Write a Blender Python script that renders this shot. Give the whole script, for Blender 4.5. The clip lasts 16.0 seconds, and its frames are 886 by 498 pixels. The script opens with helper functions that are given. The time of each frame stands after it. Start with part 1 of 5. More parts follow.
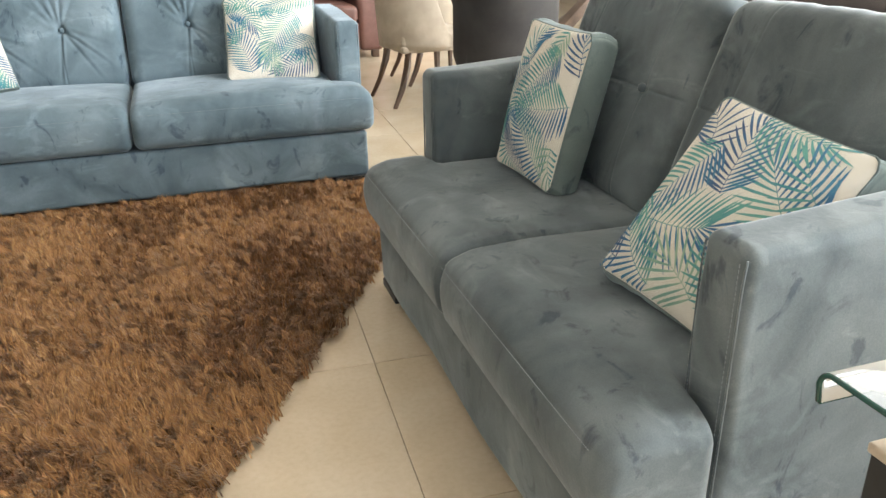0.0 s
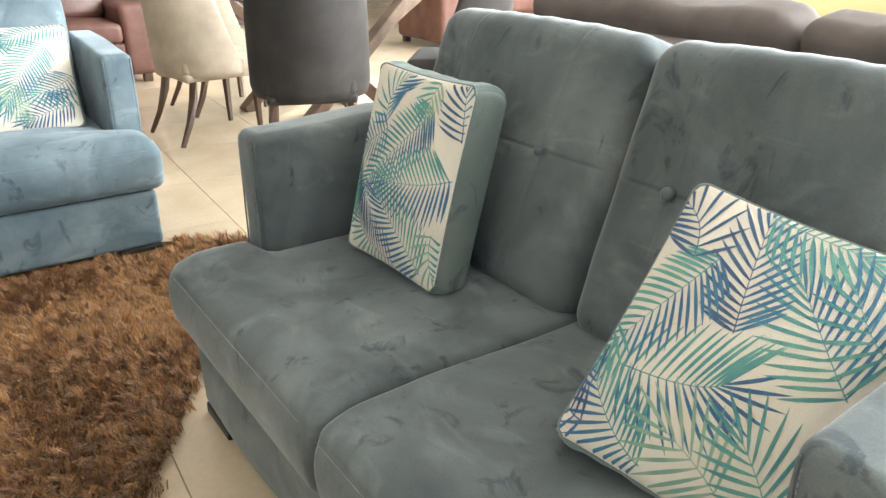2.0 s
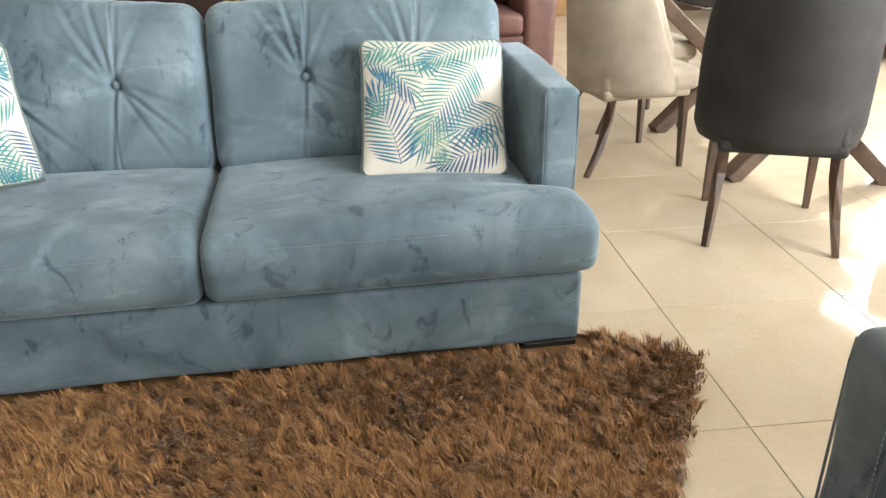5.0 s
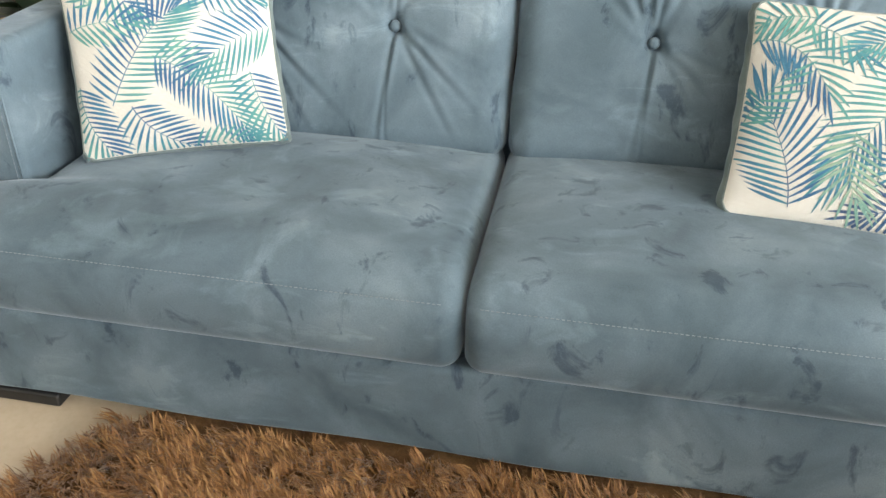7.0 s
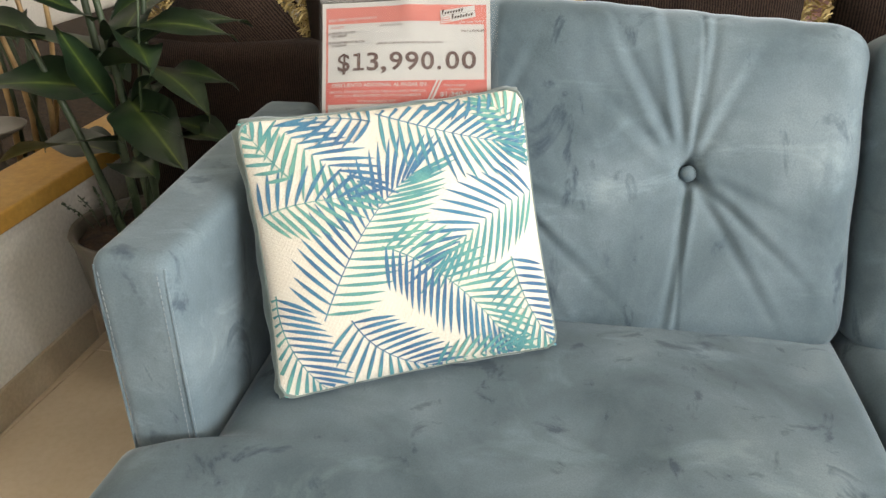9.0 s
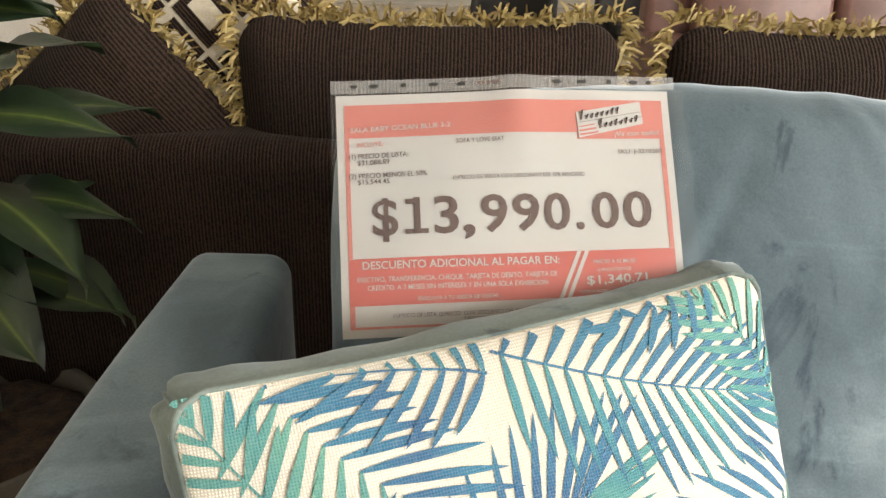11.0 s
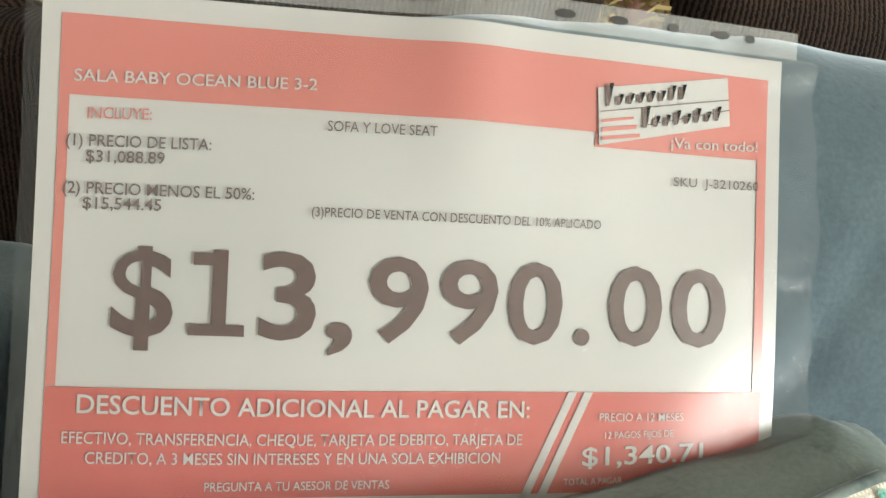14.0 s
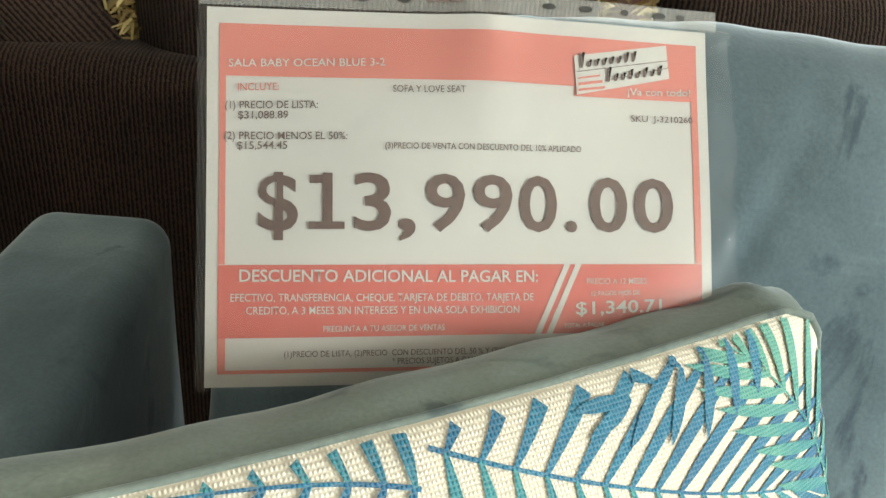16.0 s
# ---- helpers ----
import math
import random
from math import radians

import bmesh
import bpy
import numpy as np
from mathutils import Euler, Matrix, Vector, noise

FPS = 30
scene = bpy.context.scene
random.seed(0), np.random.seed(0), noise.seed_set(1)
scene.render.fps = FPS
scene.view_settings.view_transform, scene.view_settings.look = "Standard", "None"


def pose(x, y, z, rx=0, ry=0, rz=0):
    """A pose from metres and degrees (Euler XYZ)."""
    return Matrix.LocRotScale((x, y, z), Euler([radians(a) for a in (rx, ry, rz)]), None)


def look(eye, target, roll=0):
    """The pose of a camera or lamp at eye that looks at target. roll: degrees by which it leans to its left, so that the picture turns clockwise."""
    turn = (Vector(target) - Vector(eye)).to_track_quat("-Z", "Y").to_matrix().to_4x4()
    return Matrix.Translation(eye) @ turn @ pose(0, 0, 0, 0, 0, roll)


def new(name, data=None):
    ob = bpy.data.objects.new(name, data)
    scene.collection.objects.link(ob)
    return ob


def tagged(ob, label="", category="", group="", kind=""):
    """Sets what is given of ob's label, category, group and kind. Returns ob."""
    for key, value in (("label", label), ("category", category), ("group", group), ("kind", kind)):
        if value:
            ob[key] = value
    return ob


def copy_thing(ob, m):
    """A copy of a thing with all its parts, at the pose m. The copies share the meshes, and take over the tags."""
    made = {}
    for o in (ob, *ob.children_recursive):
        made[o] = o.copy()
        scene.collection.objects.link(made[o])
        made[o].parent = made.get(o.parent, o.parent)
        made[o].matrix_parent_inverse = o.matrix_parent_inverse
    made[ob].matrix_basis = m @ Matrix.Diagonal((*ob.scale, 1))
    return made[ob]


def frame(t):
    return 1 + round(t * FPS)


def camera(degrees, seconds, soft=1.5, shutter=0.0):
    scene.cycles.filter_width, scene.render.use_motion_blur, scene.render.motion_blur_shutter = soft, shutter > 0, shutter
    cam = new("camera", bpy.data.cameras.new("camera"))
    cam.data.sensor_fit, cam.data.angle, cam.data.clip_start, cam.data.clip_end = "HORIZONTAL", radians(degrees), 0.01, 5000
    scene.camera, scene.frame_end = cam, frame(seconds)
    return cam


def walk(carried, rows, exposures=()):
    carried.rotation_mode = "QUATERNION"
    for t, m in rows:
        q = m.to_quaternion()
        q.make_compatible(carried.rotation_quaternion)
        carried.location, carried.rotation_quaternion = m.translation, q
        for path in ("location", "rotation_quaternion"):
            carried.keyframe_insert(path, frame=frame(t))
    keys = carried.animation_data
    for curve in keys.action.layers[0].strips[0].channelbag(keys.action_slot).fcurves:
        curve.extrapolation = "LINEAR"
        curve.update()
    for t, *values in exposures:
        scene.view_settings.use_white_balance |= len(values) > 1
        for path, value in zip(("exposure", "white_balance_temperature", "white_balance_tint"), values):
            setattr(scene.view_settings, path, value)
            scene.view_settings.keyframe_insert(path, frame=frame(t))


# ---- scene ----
cam = camera(59.4, 16.0)
PATH = [
    (0, (0.042, 0.015, 1.215), (0.613, 1.762, 0.427), -0.9),
    (0.5, (0.162, 0.194, 1.238), (0.744, 1.938, 0.452), -1.2),
    (1, (0.154, 0.42, 1.232), (0.793, 2.144, 0.444), -1.6),
    (1.5, (0.147, 0.601, 1.239), (1.093, 2.175, 0.445), -0.7),
    (2, (0.144, 0.649, 1.233), (1.185, 2.166, 0.449), -0.1),
    (2.5, (0.139, 0.714, 1.213), (1.137, 2.251, 0.411), 1.0),
    (3, (0.198, 0.948, 1.228), (0.864, 2.649, 0.413), -1.0),
    (3.5, (0.191, 1.132, 1.255), (0.615, 2.92, 0.466), -2.0),
    (4, (0.166, 1.365, 1.276), (0.531, 3.168, 0.492), -0.9),
    (4.2, (0.154, 1.439, 1.294), (0.509, 3.242, 0.505), -1.0),
    (6.5, (0.06, 2.325, 1.19), (-0.031, 4.083, 0.239), 0.8),
    (7, (-0.054, 2.518, 1.179), (-0.357, 4.228, 0.187), 1.3),
    (7.5, (-0.37, 2.584, 1.193), (-0.767, 4.233, 0.132), 3.1),
    (8, (-0.54, 2.676, 1.172), (-0.934, 4.346, 0.145), 1.9),
    (8.5, (-0.583, 2.845, 1.19), (-0.852, 4.578, 0.229), 1.2),
    (9, (-0.693, 3.029, 1.206), (-0.999, 4.791, 0.311), -1.0),
    (9.5, (-0.839, 3.245, 1.218), (-1.185, 5.052, 0.435), -1.5),
    (10, (-0.929, 3.388, 1.231), (-1.108, 5.206, 0.417), -2.2),
    (10.2, (-0.947, 3.463, 1.203), (-1.103, 5.296, 0.418), -1.9),
    (12.3, (-1.070, 3.863, 1.100), (-0.818, 5.700, 0.349), 7.4),
    (12.5, (-1.056, 3.897, 1.096), (-0.807, 5.706, 0.280), 8.6),
    (13, (-1.010, 3.977, 1.072), (-0.769, 5.743, 0.164), 11.3),
    (13.5, (-0.992, 4.019, 1.062), (-0.757, 5.759, 0.104), 11.6),
    (14, (-0.992, 4.025, 1.068), (-0.784, 5.762, 0.099), 10.1),
    (14.5, (-0.991, 4.031, 1.069), (-0.803, 5.763, 0.087), 8.3),
    (15, (-0.988, 4.022, 1.068), (-0.801, 5.745, 0.069), 8.1),
    (15.5, (-0.989, 3.974, 1.078), (-0.832, 5.705, 0.090), 7.5),
    (16, (-1.005, 3.884, 1.085), (-0.864, 5.650, 0.157), 6.3),
]
walk(cam, [(t, look(eye, target, roll)) for t, eye, target, roll in PATH],
     [(0.0, 0.66, 6150, 8), (2.0, 0.95, 6100, 7), (3.0, 1.02, 6250, 9), (3.5, 0.8, 6200, 8), (4.0, 0.64, 6200, 8), (7.0, 0.5, 6250, 9), (8.5, 0.56, 6500, 9), (9.5, 0.4, 6850, 11), (10.0, 0.4, 6950, 12), (12.5, 0.6, 6650, 5),
      (14.5, 0.36, 6500, 1), (15.5, 0.36, 6500, 0), (16.0, 0.38, 6550, -1)])

# ---- light ----
world = bpy.data.worlds.new("sky")
scene.world = world
world.use_nodes = True
wn = world.node_tree
sky = wn.nodes.new("ShaderNodeTexSky")
sky.sky_type = "NISHITA"
sky.sun_disc = False
sky.sun_elevation = radians(26)
sky.sun_rotation = radians(48)
wn.links.new(sky.outputs[0], wn.nodes["Background"].inputs[0])
wn.nodes["Background"].inputs[1].default_value = 0.07


def lamp(name, kind, m, energy, color, size=None):
    data = bpy.data.lights.new(name, kind)
    data.energy, data.color = energy, color
    if kind == "AREA":
        data.shape = "RECTANGLE"
        data.size, data.size_y = size
    else:
        data.angle = radians(0.6)
    ob = new(name, data)
    ob.matrix_basis = m
    return ob


lamp("sun", "SUN", look((6.0, 5.3, 3.9), (0, 0, 0)), 4.4, (1.0, 0.95, 0.86))
# daylight in the shop front behind the walk, and in the glazing beyond the dining tables
lamp("shopfront_daylight", "AREA", look((3.4, -3.45, 2.0), (0.9, 1.2, 0.5)), 85, (0.98, 0.985, 0.95), (4.6, 2.2))
lamp("side_glazing_daylight", "AREA", look((6.35, -0.6, 2.7), (-0.4, 3.8, 0.7)), 690, (1.0, 0.985, 0.95), (3.8, 2.4))
lamp("glazing_daylight", "AREA", look((6.3, 5.2, 1.9), (0.0, 3.6, 0.6)), 290, (1.0, 0.98, 0.94), (6.5, 2.0))


# ---- materials ----
def nodes_of(name):
    m = bpy.data.materials.new(name)
    m.use_nodes = True
    nt = m.node_tree
    return m, nt, nt.nodes["Principled BSDF"]


def node(nt, kind, **kw):
    n = nt.nodes.new(kind)
    for k, v in kw.items():
        if k in n.inputs:
            n.inputs[k].default_value = v
    return n


def ramp(nt, fac, stops):
    r = nt.nodes.new("ShaderNodeValToRGB")
    e = r.color_ramp.elements
    while len(e) < len(stops):
        e.new(0.5)
    for k, (p, c) in zip(e, stops):
        k.position, k.color = p, (*c, 1)
    nt.links.new(fac, r.inputs[0])
    return r.outputs[0]


def mixed(nt, fac, a, b, mode="MIX"):
    m = nt.nodes.new("ShaderNodeMix")
    m.data_type, m.blend_type = "RGBA", mode
    for sock, v in ((m.inputs[0], fac), (m.inputs[6], a), (m.inputs[7], b)):
        if isinstance(v, bpy.types.NodeSocket):
            nt.links.new(v, sock)
        elif isinstance(v, (int, float)):
            sock.default_value = v
        else:
            sock.default_value = (*v, 1)
    return m.outputs[2]


def bump(nt, bsdf, height, strength, distance):
    b = node(nt, "ShaderNodeBump", Strength=strength, Distance=distance)
    nt.links.new(height, b.inputs["Height"])
    nt.links.new(b.outputs[0], bsdf.inputs["Normal"])
    return b


def coords(nt, scale=(1, 1, 1), out="Object"):
    t = nt.nodes.new("ShaderNodeTexCoord")
    mp = nt.nodes.new("ShaderNodeMapping")
    mp.inputs["Scale"].default_value = scale
    nt.links.new(t.outputs[out], mp.inputs["Vector"])
    return mp.outputs[0]


def noisy(nt, vec, scale, detail=3.0, rough=0.55, distort=0.0):
    n = node(nt, "ShaderNodeTexNoise", Scale=scale, Detail=detail, Roughness=rough, Distortion=distort)
    nt.links.new(vec, n.inputs["Vector"])
    return n.outputs[0]


def mottled(name, c1, c2, scale, rough=0.6, metal=0.0, fine=120.0, relief=0.1, depth=0.002, spread=0.15, coat=0.0, grit=0.82):
    """Two tones in soft patches with a fine grain and relief."""
    m, nt, p = nodes_of(name)
    v = coords(nt)
    big, small = noisy(nt, v, scale, 4), noisy(nt, v, fine, 2)
    col = ramp(nt, big, [(0.5 - spread, c1), (0.5 + spread, c2)])
    grain = ramp(nt, small, [(0.3, (grit, grit, grit)), (0.7, (1.0, 1.0, 1.0))])
    nt.links.new(mixed(nt, 1.0, col, grain, "MULTIPLY"), p.inputs["Base Color"])
    p.inputs["Roughness"].default_value = rough
    p.inputs["Metallic"].default_value = metal
    p.inputs["Coat Weight"].default_value = coat
    bump(nt, p, small, relief, depth)
    return m


def velvet(name, dark, mid, light, sheen=0.5, sheen_tint=(0.75, 0.85, 0.95)):
    """Velvet whose nap is brushed into darker and lighter patches."""
    m, nt, p = nodes_of(name)
    v = coords(nt)
    brushed = noisy(nt, v, 4.2, 4, 0.55, 0.5)
    tracks = noisy(nt, coords(nt, (1.0, 1.0, 0.55)), 13.0, 5, 0.62, 0.8)
    strokes = noisy(nt, coords(nt, (0.6, 1.0, 1.3)), 7.0, 4, 0.6, 1.2)
    fine = noisy(nt, v, 420.0, 2)
    col = ramp(nt, brushed, [(0.34, dark), (0.5, mid), (0.68, light)])
    spots = ramp(nt, tracks, [(0.34, (0.42, 0.46, 0.52)), (0.415, (1, 1, 1))])
    col = mixed(nt, 0.8, col, spots, "MULTIPLY")
    pale = ramp(nt, strokes, [(0.56, (1, 1, 1)), (0.66, (1.38, 1.36, 1.33))])
    col = mixed(nt, 0.8, col, pale, "MULTIPLY")
    pile = ramp(nt, fine, [(0.3, (0.86, 0.86, 0.86)), (0.7, (1.05, 1.05, 1.05))])
    nt.links.new(mixed(nt, 1.0, col, pile, "MULTIPLY"), p.inputs["Base Color"])
    p.inputs["Roughness"].default_value = 0.82
    p.inputs["Specular IOR Level"].default_value = 0.25
    p.inputs["Sheen Weight"].default_value = sheen
    p.inputs["Sheen Roughness"].default_value = 0.35
    p.inputs["Sheen Tint"].default_value = (*sheen_tint, 1)
    slow = noisy(nt, v, 26.0, 3, 0.6, 0.6)
    b = bump(nt, p, fine, 0.12, 0.001)
    b2 = node(nt, "ShaderNodeBump", Strength=0.25, Distance=0.004)
    nt.links.new(slow, b2.inputs["Height"])
    nt.links.new(b2.outputs[0], b.inputs["Normal"])
    return m


def basket(nt, v, size):
    """Height of a plain weave: crossing warp and weft."""
    waves = []
    for axis in ("X", "Z"):
        w = nt.nodes.new("ShaderNodeTexWave")
        w.bands_direction = axis
        w.inputs["Scale"].default_value = 0.314 / size
        w.inputs["Distortion"].default_value = 0.7
        w.inputs["Detail Scale"].default_value = 2.0
        nt.links.new(v, w.inputs["Vector"])
        waves.append(w.outputs[1])
    mul = nt.nodes.new("ShaderNodeMath")
    mul.operation = "MULTIPLY"
    nt.links.new(waves[0], mul.inputs[0])
    nt.links.new(waves[1], mul.inputs[1])
    return mul.outputs[0]


WEAVE = 0.0019


def woven(name, base, thread, rough=0.85):
    """Coarse linen: raised warp and weft."""
    m, nt, p = nodes_of(name)
    v = coords(nt)
    knots = basket(nt, v, WEAVE)
    tone = noisy(nt, v, 9.0, 3)
    col = mixed(nt, ramp(nt, knots, [(0.05, (0, 0, 0)), (0.5, (1, 1, 1))]), thread, base)
    wash = ramp(nt, tone, [(0.35, (0.93, 0.92, 0.9)), (0.65, (1, 1, 1))])
    nt.links.new(mixed(nt, 1.0, col, wash, "MULTIPLY"), p.inputs["Base Color"])
    p.inputs["Roughness"].default_value = rough
    bump(nt, p, knots, 0.6, 0.0009)
    return m


def printed(name, a, b, scale=14.0):
    """Ink printed on the raised threads, shifting between two hues along the cloth; bare linen shows between them."""
    m, nt, p = nodes_of(name)
    v = coords(nt)
    n = noisy(nt, v, scale, 2)
    knots = basket(nt, v, WEAVE)
    col = ramp(nt, n, [(0.38, a), (0.62, b)])
    worn = ramp(nt, noisy(nt, v, 500.0, 2), [(0.5, (0, 0, 0)), (0.75, (0.10, 0.10, 0.10))])
    bare = ramp(nt, knots, [(0.02, (0.13, 0.13, 0.13)), (0.16, (0, 0, 0))])
    col = mixed(nt, bare, col, (0.6, 0.58, 0.5))
    col = mixed(nt, worn, col, (0.6, 0.58, 0.5))
    nt.links.new(col, p.inputs["Base Color"])
    p.inputs["Roughness"].default_value = 0.85
    bump(nt, p, knots, 0.6, 0.0009)
    return m


VELVET = velvet("ocean blue velvet", (0.082, 0.118, 0.140), (0.123, 0.170, 0.202), (0.190, 0.246, 0.283), 0.5)
# the sofa's velvet again for the loveseat, its backlit shade mixed into the colour
VELVET_BACKLIT = velvet("ocean blue velvet, backlit tone", (0.072, 0.088, 0.095), (0.110, 0.131, 0.139), (0.172, 0.197, 0.205), 0.5, (0.85, 0.9, 0.92))
TRIM_VELVET = velvet("grey border velvet", (0.125, 0.158, 0.150), (0.165, 0.203, 0.192), (0.21, 0.25, 0.238), 0.4)
THREAD = mottled("pale stitching thread", (0.20, 0.235, 0.26), (0.26, 0.30, 0.33), 40, 0.8)
LINEN = woven("cream linen weave", (0.84, 0.81, 0.74), (0.64, 0.60, 0.52))
INKS = [printed("deep blue ink", (0.011, 0.100, 0.235), (0.024, 0.175, 0.300)),
        printed("blue teal ink", (0.018, 0.145, 0.26), (0.050, 0.27, 0.30)),
        printed("sea green ink", (0.033, 0.215, 0.255), (0.105, 0.33, 0.280)),
        printed("pale sage ink", (0.16, 0.32, 0.26), (0.32, 0.44, 0.31)),
        printed("navy ink", (0.014, 0.055, 0.155), (0.020, 0.10, 0.22))]
BLACK_PLASTIC = mottled("black plastic", (0.012, 0.012, 0.012), (0.02, 0.02, 0.02), 20, 0.45)
DARK_WOOD = mottled("walnut stained wood", (0.055, 0.028, 0.014), (0.11, 0.058, 0.03), 9, 0.4, fine=60, coat=0.2)
TABLE_WOOD = mottled("weathered brown wood", (0.085, 0.052, 0.034), (0.17, 0.11, 0.075), 7, 0.5, fine=70)
BEIGE = mottled("beige chair fabric", (0.42, 0.355, 0.275), (0.52, 0.45, 0.36), 8, 0.85, fine=500, relief=0.2, depth=0.001)
CHARCOAL = mottled("charcoal chair fabric", (0.018, 0.016, 0.016), (0.032, 0.029, 0.028), 8, 0.75, fine=500, relief=0.2, depth=0.001)
LEATHER = mottled("oxblood leather", (0.13, 0.06, 0.05), (0.2, 0.1, 0.08), 6, 0.42, fine=160, relief=0.25, depth=0.002)
TAUPE = mottled("taupe sofa fabric", (0.12, 0.10, 0.095), (0.18, 0.155, 0.145), 6, 0.85, fine=400, relief=0.2)
WHITE_WALL = mottled("white painted plaster", (0.66, 0.63, 0.58), (0.78, 0.76, 0.71), 3, 0.7, fine=90, relief=0.2)
OCHRE = mottled("ochre painted cap", (0.5, 0.27, 0.05), (0.6, 0.35, 0.08), 4, 0.5, fine=60)
SKIRT_TILE = mottled("beige skirting tile", (0.46, 0.38, 0.27), (0.56, 0.48, 0.36), 4, 0.3)
SOIL = mottled("dark potting soil", (0.02, 0.012, 0.008), (0.07, 0.04, 0.022), 40, 0.95, fine=200, relief=0.9, depth=0.01)
CERAMIC = mottled("greige ceramic", (0.07, 0.06, 0.048), (0.10, 0.088, 0.07), 5, 0.35)
STEM = mottled("green stem", (0.03, 0.05, 0.022), (0.06, 0.085, 0.042), 20, 0.5)
BAMBOO = mottled("dry cane", (0.28, 0.17, 0.07), (0.42, 0.28, 0.12), 14, 0.5)
PINK = mottled("pink silk petal", (0.7, 0.16, 0.24), (0.85, 0.35, 0.4), 20, 0.6)


def corded():
    """Dark brown chenille with fine vertical cords."""
    m, nt, p = nodes_of("brown chenille")
    v = coords(nt)
    w = nt.nodes.new("ShaderNodeTexWave")
    w.bands_direction = "X"
    w.inputs["Scale"].default_value = 55
    w.inputs["Distortion"].default_value = 3.0
    w.inputs["Detail"].default_value = 2
    w.inputs["Detail Scale"].default_value = 6
    nt.links.new(v, w.inputs["Vector"])
    col = ramp(nt, w.outputs[1], [(0.2, (0.008, 0.0047, 0.004)), (0.8, (0.043, 0.027, 0.020))])
    patch = ramp(nt, noisy(nt, v, 5, 3), [(0.35, (0.75, 0.75, 0.75)), (0.65, (1.1, 1.05, 1.0))])
    nt.links.new(mixed(nt, 1.0, col, patch, "MULTIPLY"), p.inputs["Base Color"])
    p.inputs["Roughness"].default_value = 0.9
    p.inputs["Sheen Weight"].default_value = 0.03
    p.inputs["Specular IOR Level"].default_value = 0.15
    bump(nt, p, w.outputs[1], 0.6, 0.002)
    return m


CHENILLE = corded()


def leafy():
    m, nt, p = nodes_of("glossy green leaf")
    v = coords(nt, out="UV")
    sep = nt.nodes.new("ShaderNodeSeparateXYZ")
    nt.links.new(v, sep.inputs[0])
    # pale streak along the midrib
    col = ramp(nt, sep.outputs[0], [(0.0, (0.11, 0.15, 0.035)), (0.10, (0.03, 0.055, 0.018)), (0.5, (0.015, 0.032, 0.015)), (1.0, (0.012, 0.025, 0.013))])
    n = ramp(nt, noisy(nt, coords(nt), 24, 3), [(0.35, (0.75, 0.8, 0.75)), (0.65, (1.15, 1.1, 1.0))])
    nt.links.new(mixed(nt, 1.0, col, n, "MULTIPLY"), p.inputs["Base Color"])
    p.inputs["Roughness"].default_value = 0.42
    bump(nt, p, noisy(nt, v, 30, 2), 0.15, 0.002)
    return m


LEAF = leafy()


def shaggy():
    m, nt, p = nodes_of("brown shag yarn")
    geo = nt.nodes.new("ShaderNodeNewGeometry")
    col = ramp(nt, geo.outputs["Random Per Island"], [(0.0, (0.17, 0.072, 0.020)), (0.45, (0.31, 0.145, 0.042)), (0.8, (0.43, 0.222, 0.072)), (1.0, (0.54, 0.32, 0.125))])
    v = coords(nt)
    patch = ramp(nt, noisy(nt, v, 5.0, 4, 0.6, 1.0), [(0.34, (0.88, 0.86, 0.84)), (0.5, (1.0, 1.0, 1.0)), (0.7, (1.06, 1.06, 1.04))])
    nt.links.new(mixed(nt, 1.0, col, patch, "MULTIPLY"), p.inputs["Base Color"])
    p.inputs["Roughness"].default_value = 0.55
    p.inputs["Sheen Weight"].default_value = 0.25
    return m


SHAG = shaggy()
RUG_BACK = mottled("brown rug backing", (0.14, 0.07, 0.025), (0.22, 0.115, 0.042), 20, 0.95, fine=200, relief=0.8, depth=0.01)


def polished_tile():
    m, nt, p = nodes_of("polished beige porcelain")
    v = coords(nt)
    info = nt.nodes.new("ShaderNodeObjectInfo")
    big = noisy(nt, v, 2.2, 5, 0.6, 0.8)
    fine = noisy(nt, v, 60, 3)
    col = ramp(nt, big, [(0.3, (0.56, 0.46, 0.33)), (0.55, (0.63, 0.53, 0.40)), (0.75, (0.67, 0.58, 0.45))])
    speck = ramp(nt, fine, [(0.3, (0.94, 0.93, 0.91)), (0.6, (1, 1, 1))])
    col = mixed(nt, 1.0, col, speck, "MULTIPLY")
    tone = ramp(nt, info.outputs["Random"], [(0, (0.95, 0.95, 0.94)), (1, (1.03, 1.02, 1.0))])
    nt.links.new(mixed(nt, 1.0, col, tone, "MULTIPLY"), p.inputs["Base Color"])
    r = ramp(nt, noisy(nt, v, 7, 4), [(0.3, (0.045, 0.045, 0.045)), (0.7, (0.11, 0.11, 0.11))])
    nt.links.new(r, p.inputs["Roughness"])
    bump(nt, p, noisy(nt, v, 2.5, 2), 0.03, 0.004)
    return m


TILE = polished_tile()
GROUT = mottled("grey brown grout", (0.30, 0.245, 0.18), (0.38, 0.31, 0.23), 30, 0.9)


def glass(name, tint, rough=0.0):
    m, nt, p = nodes_of(name)
    p.inputs["Base Color"].default_value = (*tint, 1)
    p.inputs["Transmission Weight"].default_value = 1.0
    p.inputs["Roughness"].default_value = rough
    p.inputs["IOR"].default_value = 1.5
    return m


GLASS = glass("clear glass", (0.93, 0.98, 0.96))
GLASS_EDGE = mottled("green glass edge", (0.012, 0.06, 0.046), (0.02, 0.09, 0.07), 20, 0.12)


